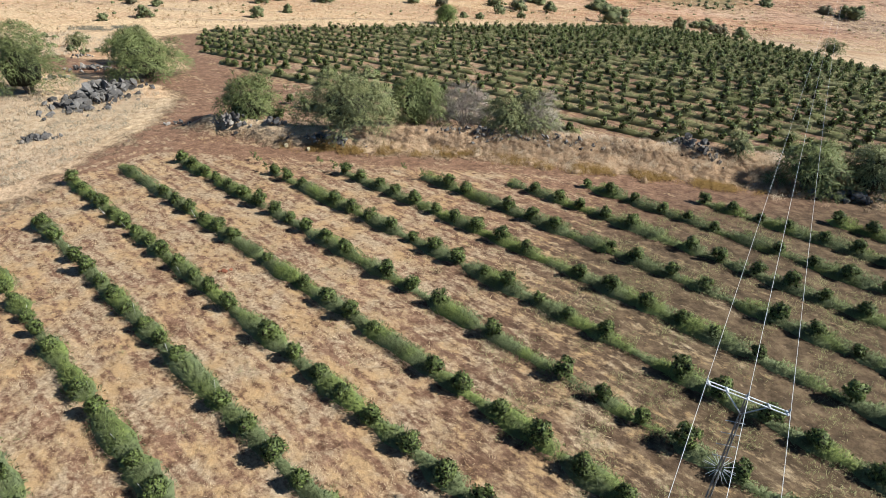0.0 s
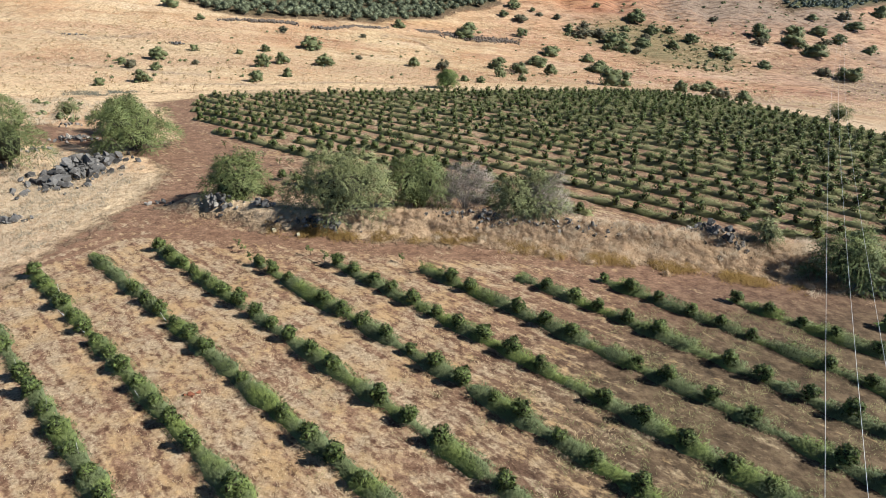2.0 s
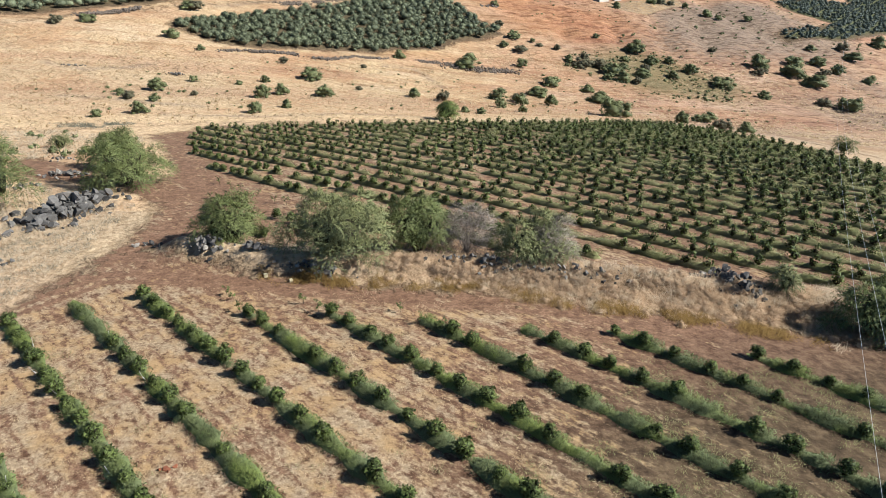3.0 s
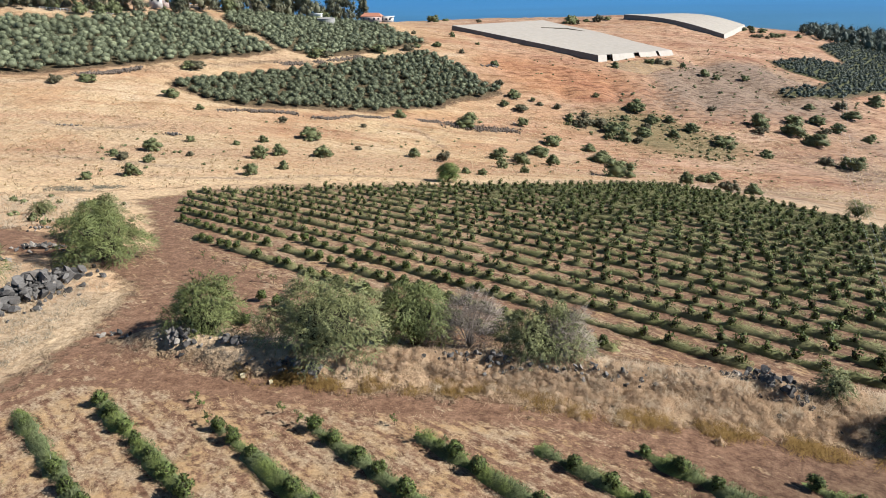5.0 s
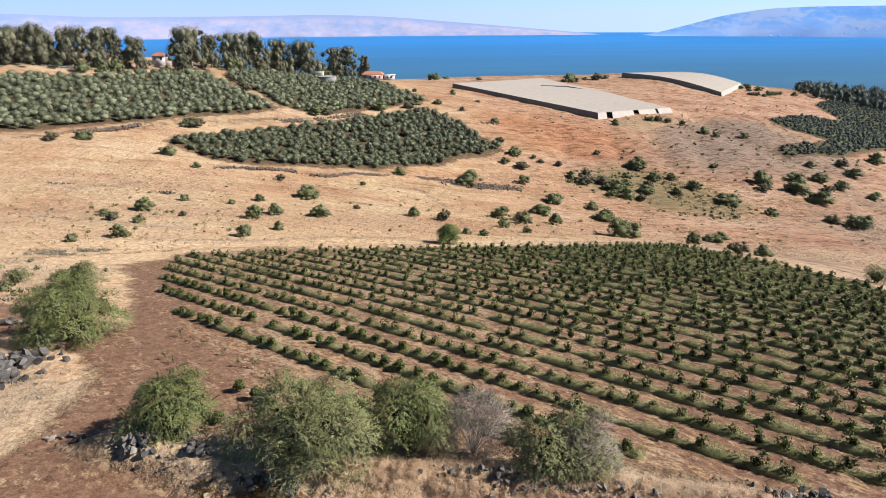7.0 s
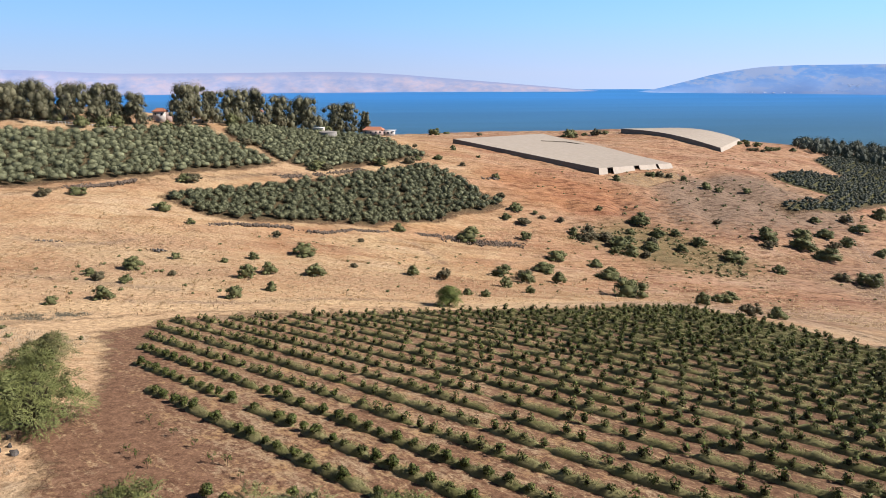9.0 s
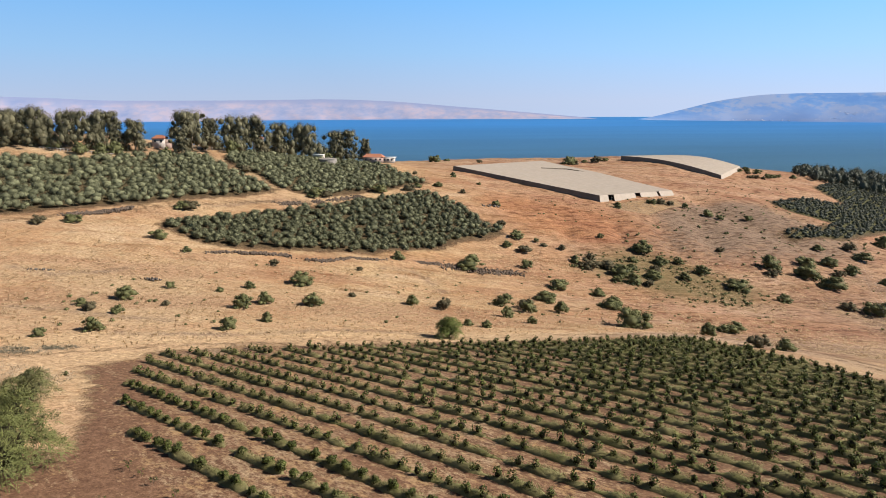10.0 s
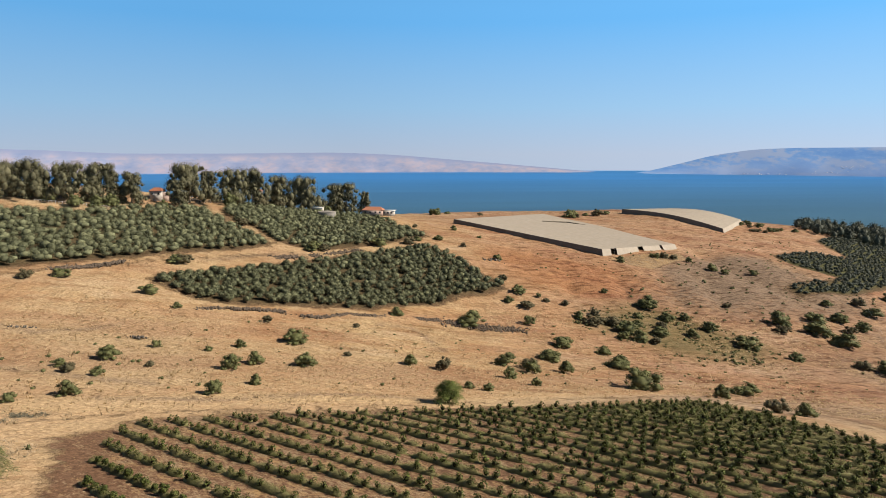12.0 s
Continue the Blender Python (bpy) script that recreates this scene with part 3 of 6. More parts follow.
# lines along which ledge shade is coloured in
SHADE_LEDGES = [[(-154, 268), (-137, 265), (-124, 274), (-118, 284)], [(-128, 228), (-115, 229), (-93, 225), (-79, 224)], [(-28, 339), (-12, 343), (1, 315)], [(-86, 207), (-56, 211), (-32, 224), (1, 225)], [(-121, 379), (-91, 415), (-59, 428)], [(196, 443), (230, 462), (264, 480)], [(196, 443), (208, 423), (240, 415)]]
TALL_STRAW = [(-46, 70), (-45, 88), (-47, 103), (-62, 112), (-80, 112), (-95, 95), (-80, 60), (-58, 50)]


def ground_sheet():
    ys = [-72.0]
    while ys[-1] < 1560:
        y = ys[-1]
        ys.append(y + (2.5 if y < 8 else 0.62 if y < 100 else 0.62 + (y - 100) * 0.013))
    ys += [1700, 2000, 2600, 3400, 4300, 5200]
    ys = np.array(ys)
    us = np.linspace(-1, 1, 341)
    us = 0.55 * us + 0.45 * us**3
    gx = us[None, :] * (75 + 0.95 * np.maximum(ys, -60))[:, None]
    gy = np.repeat(ys[:, None], len(us), 1)
    px, py = gx.ravel(), gy.ravel()
    z = land(px, py)
    z[py > 1500] = -128
    near = py < 1500
    bare = np.maximum.reduce([region(px, py, LOWER_FIELD, 9.0), region(px, py, WEST_FIELD, 9.0), region(px, py, YARD, 9.0), region(px, py, UPPER_FIELD, 9.0)])
    d_top, _ = line_distance(px, py, TOP_TRACK)
    d_hill, _ = line_distance(px, py, HILL_TRACK)
    bare = np.maximum(bare, 0.4 * np.exp(-((d_top / 3.5) ** 4)))
    bare = np.maximum(bare, 0.45 * np.exp(-((d_hill / 4.0) ** 4)))
    bare = np.maximum(bare, region(px, py, NET_YARD, 8.0))
    groves = np.maximum.reduce([np.clip(region(px, py, g, 16.0) * 1.5, 0, 1) for g in (GROVE_WEST, GROVE_CREST, GROVE_LOW, GROVE_EAST)])
    bare = np.maximum(bare, groves * 0.95)
    foot = BANK + np.array([-1.5, -5.6])
    d_foot, _ = line_distance(px, py, foot)
    track = np.maximum(np.exp(-((d_foot / 4.0) ** 2)), region(px, py, YARD, 5.0) * 0.85)
    track = np.maximum(track, region(px, py, UPPER_FIELD, 6.0) * np.clip(0.5 + px / 150, 0.4, 0.8))
    for lane in LANES:
        d_lane, _ = line_distance(px, py, np.array(lane, float))
        track = track + 1.3 * np.exp(-(((d_lane - 0.95) / 0.42) ** 2))
    track = np.maximum(track, np.clip((px + 6) / 28, 0, 1.8) * (py < 66))
    track = np.maximum(track, groves * 1.2)
    stony_and_shade = np.maximum(region(px, py, SCRUB, 60.0) * 0.95, 0.15 * np.exp(-((line_distance(px, py, BANK)[0] / 3.2) ** 2)))
    stony_and_shade = np.maximum(stony_and_shade, 0.95 * np.exp(-(((px - 255) / 80) ** 2) - ((py - 370) / 70) ** 2))
    stony_and_shade = np.maximum(stony_and_shade, 0.7 * np.exp(-(((px - 150) / 60) ** 2) - ((py - 265) / 55) ** 2))
    stony_and_shade = np.maximum(stony_and_shade, 0.85 * np.exp(-(((px - 292) / 50) ** 2) - ((py - 445) / 50) ** 2))
    # the ledges have no relief; their shaded faces are put in as darker colour
    for ledge in SHADE_LEDGES:
        stony_and_shade = np.maximum(stony_and_shade, 0.75 * np.exp(-((line_distance(px, py, np.array(ledge, float))[0] / 3.4) ** 2)))
    # grey-brown ground, with the slope's shading put into its colour too
    stony_and_shade = np.maximum(stony_and_shade, region(px, py, GREY_SLOPE, 40.0) * 1.35)
    green = region(px, py, GREEN_GULLY, 30.0) * 0.8
    # darker soil: lower field's right; further on upper right, groves and net yard
    dark_soil = np.clip((px + 6) / 22, 0, 1) * np.clip((58 - py + 0.3 * px) / 16, 0, 1) * (py < 80)
    green = np.maximum(green, 0.42 * dark_soil)
    dark_soil = np.maximum.reduce([dark_soil, region(px, py, UPPER_FIELD, 8.0) * 0.8 * np.clip((px + 0.35 * (py - 100) - 10) / 90, 0, 1), groves * 0.85, region(px, py, NET_YARD, 8.0) * 0.9])
    green = np.maximum(green, groves * 0.55)
    green = np.maximum(green, region(px, py, GROVE_EAST, 14.0) * 0.9)
    green = np.maximum(green, region(px, py, UPPER_FIELD, 8.0) * 0.28 * np.clip((px + 0.35 * (py - 100) - 10) / 90, 0, 1))
    tone = np.clip((py - 170) / 160, 0, 1) * np.clip(0.5 + px / 300, 0.28, 0.65) + 0.8 * np.exp(-(((px - 100) / 85) ** 2) - ((py - 490) / 70) ** 2)
    tone = tone - 0.7 * np.exp(-((d_top / 5.0) ** 2))
    stubble = np.clip((px + 0.15 * (py - 300)) / 110, 0, 1) * np.clip((py - 225) / 60, 0, 1)
    scarp = region(px, py, SCARP, 22.0)
    bleach = np.clip((270 - py + 0.3 * px) / 45, 0, 1) * np.clip((70 - px) / 80, 0, 1) * (py > 100)
    # clods, tussocks and shallow runnels
    rough = np.zeros(len(px))
    for k in np.flatnonzero(near & (py > 5)):
        q = Vector((px[k], py[k], 0.0))
        w = 1.0 if py[k] < 280 else 2.5
        rough[k] = 0.10 * w * noise.noise(q * (0.55 / w)) + (0.16 * w * noise.noise(q * (0.21 / w)) if bare[k] < 0.5 else 0.05 * noise.noise(q * 0.3))
        if py[k] > 230:
            rough[k] += (1.3 * noise.noise(q * 0.022) + 0.8 * noise.noise(q * 0.06) + 0.35 * noise.noise(q * 0.15)) * min(1.0, (py[k] - 230) / 150)
    z = z + rough
    co = np.stack([px, py, z], 1)
    n, w = len(ys), len(us)
    a = (np.arange(n - 1)[:, None] * w + np.arange(w - 1)[None]).ravel()
    faces = np.stack([a, a + 1, a + w + 1, a + w], 1)
    me = quick_mesh("ground", co, faces, MAT_GROUND)
    for key, values in (("bare", bare), ("rows", region(px, py, LOWER_FIELD, 10.0)), ("track", track), ("green", green), ("stony_and_shade", stony_and_shade), ("tone", tone), ("dark_soil", dark_soil), ("stubble", stubble), ("scarp", scarp), ("bleach", bleach)):
        me.attributes.new(key, "FLOAT", "POINT").data.foreach_set("value", values.astype(np.float32))
    me.polygons.foreach_set("use_smooth", np.ones(len(faces), bool))
    return tagged(new("ground", me), "dry straw hillside and red-brown tilled soil running down to a lake", "ground", kind="structure")


# ---- mesh helpers ----
def quick_mesh(name, co, faces, mat):
    """A mesh from arrays of corners and of four-sided (or three-sided) faces."""
    co, faces = np.asarray(co, np.float32), np.asarray(faces, np.int32)
    me = bpy.data.meshes.new(name)
    k = faces.shape[1]
    me.vertices.add(len(co))
    me.vertices.foreach_set("co", co.ravel())
    me.loops.add(faces.size)
    me.loops.foreach_set("vertex_index", faces.ravel())
    me.polygons.add(len(faces))
    me.polygons.foreach_set("loop_start", np.arange(0, faces.size, k, dtype=np.int32))
    me.update(calc_edges=True)
    me.validate()
    me.materials.append(mat)
    return me


def joined(name, pieces, mat, inner=()):
    """One mesh out of pieces (corners, faces and, for foliage, the way that each corner faces); the inner pieces are
    near-black bodies that put shade into the middle of a crown.
    """
    pieces, inner = list(pieces), list(inner)
    off, co, fc, nm = 0, [], [], []
    for c, f, *face in pieces + inner:
        co.append(np.asarray(c, float))
        fc.append(np.asarray(f) + off)
        nm.append(np.asarray(face[0], float) if face else np.zeros((len(c), 3)))
        off += len(c)
    me = quick_mesh(name, np.concatenate(co), np.concatenate(fc), mat)
    nm = np.concatenate(nm).astype(np.float32)
    if nm.any():
        own = np.zeros(nm.size, np.float32)
        me.vertex_normals.foreach_get("vector", own)
        nm = np.where(np.abs(nm).sum(1, keepdims=True) > 0, nm, own.reshape(-1, 3))
        me.polygons.foreach_set("use_smooth", np.ones(len(me.polygons), bool))
        me.attributes.new("custom_normal", "FLOAT_VECTOR", "POINT").data.foreach_set("vector", nm.ravel())
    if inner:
        me.materials.append(MAT_INNER_SHADE)
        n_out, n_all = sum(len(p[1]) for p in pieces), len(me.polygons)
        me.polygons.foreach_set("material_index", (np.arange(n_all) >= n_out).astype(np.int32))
    return me


def part(name, data, parent, label=""):
    ob = new(name, data)
    ob.parent = parent
    return tagged(ob, label)


def part_bm(name, bm, mat, parent=None, label=""):
    me = bpy.data.meshes.new(name)
    bm.to_mesh(me)
    bm.free()
    me.materials.append(mat)
    ob = new(name, me)
    if parent:
        ob.parent = parent
    return tagged(ob, label)


def unit(v):
    return v / (np.linalg.norm(v, axis=-1, keepdims=True) + 1e-9)


def leaf_quads(rng, centre, out, length, width, droop, spread=1.0, axis=None, bend=0.84):
    """Pointed leaves at the centres, leaning outward along out and down by droop (up: minus); bend: how far a leaf takes on the rounding of its clump."""
    n = len(centre)
    if axis is None:
        axis = unit(unit(rng.normal(size=(n, 3))) * spread + out * 0.25 + np.array([0, 0, -droop]))
    side = unit(np.cross(axis, out + unit(rng.normal(size=(n, 3))) * 0.45))
    own = np.cross(axis, side)
    flip = np.where((own * out).sum(1) < 0, -1.0, 1.0)[:, None]
    side, own = side * flip, own * flip
    ln = (length * rng.uniform(0.6, 1.35, n))[:, None]
    wd = (width * rng.uniform(0.6, 1.35, n))[:, None]
    co = np.stack([centre - axis * ln / 2, centre + side * wd / 2 - axis * ln * 0.08, centre + axis * ln / 2, centre - side * wd / 2 - axis * ln * 0.08], 1).reshape(-1, 3)
    face = unit(unit(out) * bend + own * (1 - bend))
    return co, np.arange(4 * n).reshape(-1, 4)[:, ::-1], np.repeat(face, 4, 0)


def on_lobes(rng, lobes, n, low=-0.45, shell=(0.72, 1.06)):
    """Points spread over the outsides of ellipsoid lobes (x, y, z, rx, ry, rz), and the outward way."""
    lobes = np.asarray(lobes, float)
    area = (lobes[:, 3] * lobes[:, 4] + lobes[:, 5] * (lobes[:, 3] + lobes[:, 4]) / 2)
    pts, outs = [], []
    while sum(map(len, pts)) < n:
        pick = rng.choice(len(lobes), n, p=area / area.sum())
        d = unit(rng.normal(size=(n, 3)))
        d = d[d[:, 2] > low]
        lb = lobes[pick[: len(d)]]
        q = lb[:, :3] + d * lb[:, 3:] * rng.uniform(*shell, len(d))[:, None]
        deep = np.zeros(len(q), bool)
        for m in lobes:
            deep |= (((q - m[:3]) / m[3:]) ** 2).sum(1) < 0.42
        keep = ~deep & (q[:, 2] > 0.02)
        pts.append(q[keep])
        outs.append(d[keep])
    return np.concatenate(pts)[:n], np.concatenate(outs)[:n]


def spray_quads(rng, origin, out, reach, per, length, width, droop):
    """Sprays: from each origin a drooping twig set with small leaves."""
    n = len(origin)
    axis = unit(out * 0.9 + unit(rng.normal(size=(n, 3))) * 0.7 + np.array([0, 0, 0.1]))
    f = np.tile(np.linspace(0.05, 1.0, per), n)[:, None]
    a = np.repeat(axis, per, 0)
    ln = np.repeat(rng.uniform(0.6, 1.3, n) * reach, per)[:, None]
    c = np.repeat(origin, per, 0) + a * f * ln - np.array([0, 0, 1.0]) * droop * (f * ln) ** 2 + rng.normal(0, 0.05, (n * per, 3))
    c[:, 2] = np.maximum(c[:, 2], 0.05)
    way = unit(a - np.array([0, 0, 2.0]) * droop * f * ln + unit(rng.normal(size=(n * per, 3))) * 0.45)
    return leaf_quads(rng, c, np.repeat(out, per, 0) + np.array([0, 0, 0.3]), length, width, droop * 0.6, 0.7, way)


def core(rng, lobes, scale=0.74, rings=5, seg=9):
    """Rough bodies inside the lobes, so that a crown is dense in its middle; near-black ones stand for its inner shade.
    """
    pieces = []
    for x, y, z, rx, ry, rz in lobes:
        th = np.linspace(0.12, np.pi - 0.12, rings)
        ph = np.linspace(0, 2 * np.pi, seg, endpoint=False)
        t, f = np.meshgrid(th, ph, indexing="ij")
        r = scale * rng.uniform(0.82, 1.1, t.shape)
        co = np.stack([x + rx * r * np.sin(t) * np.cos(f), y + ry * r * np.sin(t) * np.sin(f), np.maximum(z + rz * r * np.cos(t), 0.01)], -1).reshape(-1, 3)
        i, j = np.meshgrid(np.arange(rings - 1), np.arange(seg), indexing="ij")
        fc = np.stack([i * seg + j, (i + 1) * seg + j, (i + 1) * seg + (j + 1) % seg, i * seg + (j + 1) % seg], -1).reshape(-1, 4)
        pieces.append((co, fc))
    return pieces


def limb(a, b, ra, rb, seg=6):
    """A tapered limb from a to b."""
    a, b = np.asarray(a, float), np.asarray(b, float)
    ax = unit(b - a)
    s = unit(np.cross(ax, (0.3, 0.9, 0.2)))
    u = np.cross(ax, s)
    ph = np.linspace(0, 2 * np.pi, seg, endpoint=False)
    ring = np.cos(ph)[:, None] * s + np.sin(ph)[:, None] * u
    co = np.concatenate([a + ring * ra, b + ring * rb])
    j = np.arange(seg)
    return co, np.stack([j, (j + 1) % seg, seg + (j + 1) % seg, seg + j], 1)


def limb_path(pts, radii, seg=6):
    return [limb(a, b, ra, rb, seg) for a, b, ra, rb in zip(pts[:-1], pts[1:], radii[:-1], radii[1:])]


def box_piece(x0, y0, z0, x1, y1, z1):
    co = np.array([(x, y, z) for z in (z0, z1) for x, y in ((x0, y0), (x1, y0), (x1, y1), (x0, y1))], float)
    return co, np.array([(0, 3, 2, 1), (4, 5, 6, 7), (0, 1, 5, 4), (1, 2, 6, 5), (2, 3, 7, 6), (3, 0, 4, 7)])


ground_sheet()

# ---- lake and far shore ----
LAKE_Z = -107.0


def lake():
    """The water, which meets the sky as high as it would over its whole length."""
    az, dist = np.radians(np.linspace(-64, 64, 65)), np.array([700, 1000, 1400, 1800, 2300, 2900, 3600, 4300, 4990, 5400.0])
    a, d = np.meshgrid(az, dist)
    z = LAKE_Z + 12.0 * np.clip((d - 1400) / 3590, 0, 1)
    n, k = len(az), (np.arange(len(dist) - 1)[:, None] * len(az) + np.arange(len(az) - 1)[None]).ravel()
    co = np.stack([np.sin(a) * d, np.cos(a) * d, z], -1).reshape(-1, 3)
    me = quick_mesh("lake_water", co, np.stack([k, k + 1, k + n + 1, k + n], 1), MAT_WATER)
    me.polygons.foreach_set("use_smooth", np.ones(len(k), bool))
    return tagged(new("lake_water", me), "wide calm blue lake under a hazy sky", "water", kind="structure")


def far_range(name, azimuths, crests, radius, haze, label, seed, rugged=1.0):
    """A range of hills beyond the water: crest heights (degrees over the level) along the azimuths."""
    az = np.linspace(azimuths[0], azimuths[-1], 240)
    el = np.interp(az, azimuths, crests)
    el = np.convolve(np.pad(el, 6, mode="edge"), np.ones(13) / 13, "valid")
    rows = np.linspace(0, 1, 16)
    co = []
    for r in rows:
        for a, e in zip(az, el):
            q = Vector((a * 0.35 + seed, r * 1.6, seed))
            top = 27 + math.tan(radians(e)) * radius
            h = LAKE_Z - 1 + (top - LAKE_Z + 1) * (r**0.8) * (1 + rugged * (0.16 * noise.noise(q * 1.1) + 0.05 * noise.noise(q * 4.3)) * (1 - r))
            d = radius - 230 * (1 - r) + rugged * 30 * noise.noise(q * 1.7) * (1 - r)
            co.append((math.sin(radians(a)) * d, 27 + math.cos(radians(a)) * d, h))
    n = len(az)
    k = (np.arange(len(rows) - 1)[:, None] * n + np.arange(n - 1)[None]).ravel()
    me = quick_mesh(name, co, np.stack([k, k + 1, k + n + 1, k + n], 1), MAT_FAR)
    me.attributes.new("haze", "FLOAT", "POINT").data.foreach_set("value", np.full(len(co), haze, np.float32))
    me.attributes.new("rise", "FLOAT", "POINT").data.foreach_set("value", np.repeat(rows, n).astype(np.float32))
    me.polygons.foreach_set("use_smooth", np.ones(len(k), bool))
    return tagged(new(name, me), label, "hills", kind="structure")


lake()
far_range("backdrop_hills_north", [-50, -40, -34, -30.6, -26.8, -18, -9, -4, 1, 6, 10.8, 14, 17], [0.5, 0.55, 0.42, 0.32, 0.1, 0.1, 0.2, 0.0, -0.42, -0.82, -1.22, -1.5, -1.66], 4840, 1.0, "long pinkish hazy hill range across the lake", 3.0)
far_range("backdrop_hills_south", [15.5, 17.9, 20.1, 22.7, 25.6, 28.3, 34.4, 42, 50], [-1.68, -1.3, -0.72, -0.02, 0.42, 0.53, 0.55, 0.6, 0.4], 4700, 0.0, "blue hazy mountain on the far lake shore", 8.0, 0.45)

# pale buildings on the far shore, specks from here
rng = np.random.default_rng(5)
specks = []
for a0, a1, up0, up1, n in ((31.2, 33.4, 36, 74, 20), (28.5, 31.5, 22, 36, 12), (24.0, 28.0, 15, 22, 12)):
    for _ in range(n):
        up = rng.uniform(up0, up1)
        a, d = radians(rng.uniform(a0, a1)), 4700 - 230 * (1 - (up / 178) ** 1.25)
        x, y, z, s = math.sin(a) * d, 27 + math.cos(a) * d, LAKE_Z + up, rng.uniform(0.9, 2.6)
        specks.append(box_piece(x - s, y - 1.5, z - 2, x + s, y + 6, z + rng.uniform(0.3, 1.0)))
tagged(new("far_village", joined("far_village", specks, MAT_FAR_WALL)), "scattered white buildings on the far lake shore", "village", kind="stuff")


# ---- plants ----
def trunk_pieces(rng, height, r, limbs, reach):
    top = np.array([rng.normal(0, 0.06), rng.normal(0, 0.06), 1.0]) * height
    pieces = limb_path([np.array((0, 0, -0.3)), top * 0.5 + (0.03, 0, 0), top], [r * 1.25, r, r * 0.7])
    for k in range(limbs):
        a = k * 2.4 + rng.uniform(0, 1)
        mid = top + np.array([np.cos(a), np.sin(a), 0.9]) * reach * 0.5
        pieces += limb_path([top * rng.uniform(0.6, 1.0), mid, mid + np.array([np.cos(a + 0.4), np.sin(a + 0.4), 1.1]) * reach * 0.45], [r * 0.55, r * 0.38, r * 0.15], 5)
    return pieces


def plant(name, label, category, group, trunk, crown, place, extra=()):
    """A plant as an Empty at its foot with its trunk and crown."""
    ob = tagged(new(name), label, category, group)
    ob.empty_display_size = 0.2
    ob.matrix_basis = place
    if trunk:
        part("trunk", trunk, ob)
    part("crown", crown, ob)
    for nm, me, lb in extra:
        part(nm, me, ob, lb)
    return ob


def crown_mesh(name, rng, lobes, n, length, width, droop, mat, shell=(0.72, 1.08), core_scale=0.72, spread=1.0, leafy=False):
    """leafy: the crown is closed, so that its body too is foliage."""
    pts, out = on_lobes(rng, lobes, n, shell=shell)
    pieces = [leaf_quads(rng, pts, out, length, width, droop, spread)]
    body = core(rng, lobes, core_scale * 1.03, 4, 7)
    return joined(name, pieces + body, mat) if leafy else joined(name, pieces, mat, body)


def spot(x, y, turn=0.0, scale=1.0, lift=0.0, tall=1.0):
    return Matrix.Translation(at_ground(x, y, lift)) @ Matrix.Rotation(turn, 4, "Z") @ Matrix.Diagonal((scale, scale, scale * tall, 1))


# young fruit trees of the two orchards
def fruit_forms(count, leaves, length, width, seed):
    forms = []
    for k in range(count):
        rng = np.random.default_rng(seed + k)
        lobes = [(0, 0, 0.95, 0.48, 0.48, 0.58)]
        for j in range(9):
            a = j * 2.4 + rng.uniform(0, 0.8)
            r = rng.uniform(0.22, 0.56)
            q = rng.uniform(0.2, 0.36)
            lobes.append((np.cos(a) * r, np.sin(a) * r, rng.uniform(0.45, 1.6 - r * 0.7), q, q, q * rng.uniform(0.8, 1.15)))
        crown = crown_mesh("fruit_crown", rng, lobes, leaves, length, width, 0.15, MAT_FRUIT, (0.75, 1.28), 0.6)
        trunk = joined("fruit_trunk", trunk_pieces(rng, 0.6, 0.05, 3, 0.5), MAT_BARK)
        forms.append((trunk, crown))
    return forms


def weed_strip(name, pts, width, height, per_metre, length, leaf_w, mat, rng, gap=0.25, lush=None, body=0.45):
    """A band of weeds along a line of points one metre apart: a low uneven hump thick with blades."""
    pts = np.asarray(pts, float)
    way = unit(np.gradient(pts[:, :2], axis=0))
    side = np.stack([-way[:, 1], way[:, 0]], 1)
    full = np.array([0.6 + 1.25 * noise.noise(Vector((p[0] * 0.33, p[1] * 0.33, 4.0))) + 0.4 * noise.noise(Vector((p[0] * 1.1, p[1] * 1.1, 9.0))) for p in pts])
    full = np.clip(full + (0.35 - gap), 0, 1.15)
    if lush is not None:
        full = np.maximum(full, 0.4 * lush) * (1 + 0.15 * lush)
    full[0] = full[-1] = 0.0
    arc = np.linspace(0, np.pi, 7)
    co = []
    for p, s, f in zip(pts, side, full):
        w, h = width * (0.25 + 0.75 * f) * 0.42, height * f * body
        for t in arc:
            q = p[:2] + s * np.cos(t) * w * rng.uniform(0.8, 1.2) + way[0] * rng.uniform(-0.25, 0.25)
            co.append((q[0], q[1], p[2] - 0.12 + np.sin(t) * h * rng.uniform(0.7, 1.25)))
    n, m = len(pts), len(arc)
    i, j = np.meshgrid(np.arange(n - 1), np.arange(m - 1), indexing="ij")
    fc = np.stack([i * m + j, (i + 1) * m + j, (i + 1) * m + j + 1, i * m + j + 1], -1).reshape(-1, 4)
    k = rng.integers(0, n - 1, int(per_metre * n))
    k = k[rng.uniform(0, 1, len(k)) < full[k]]
    f = rng.uniform(0, 1, len(k))[:, None]
    base = pts[k] * (1 - f) + pts[k + 1] * f
    t = np.arccos(np.clip(rng.normal(0, 0.48, len(k)), -1, 1))
    off = np.cos(t) * width * (0.3 + 0.7 * full[k]) * 0.5
    c = base + np.concatenate([side[k] * off[:, None], (np.sin(t) * height * full[k] * rng.uniform(0.35, 1.05, len(k)))[:, None]], 1)
    out = np.concatenate([side[k] * np.cos(t)[:, None] * 0.8, np.sin(t)[:, None]], 1)
    return joined(name, [(np.array(co), fc), leaf_quads(rng, c, out, length, leaf_w, -0.55)], mat)


rng = np.random.default_rng(11)
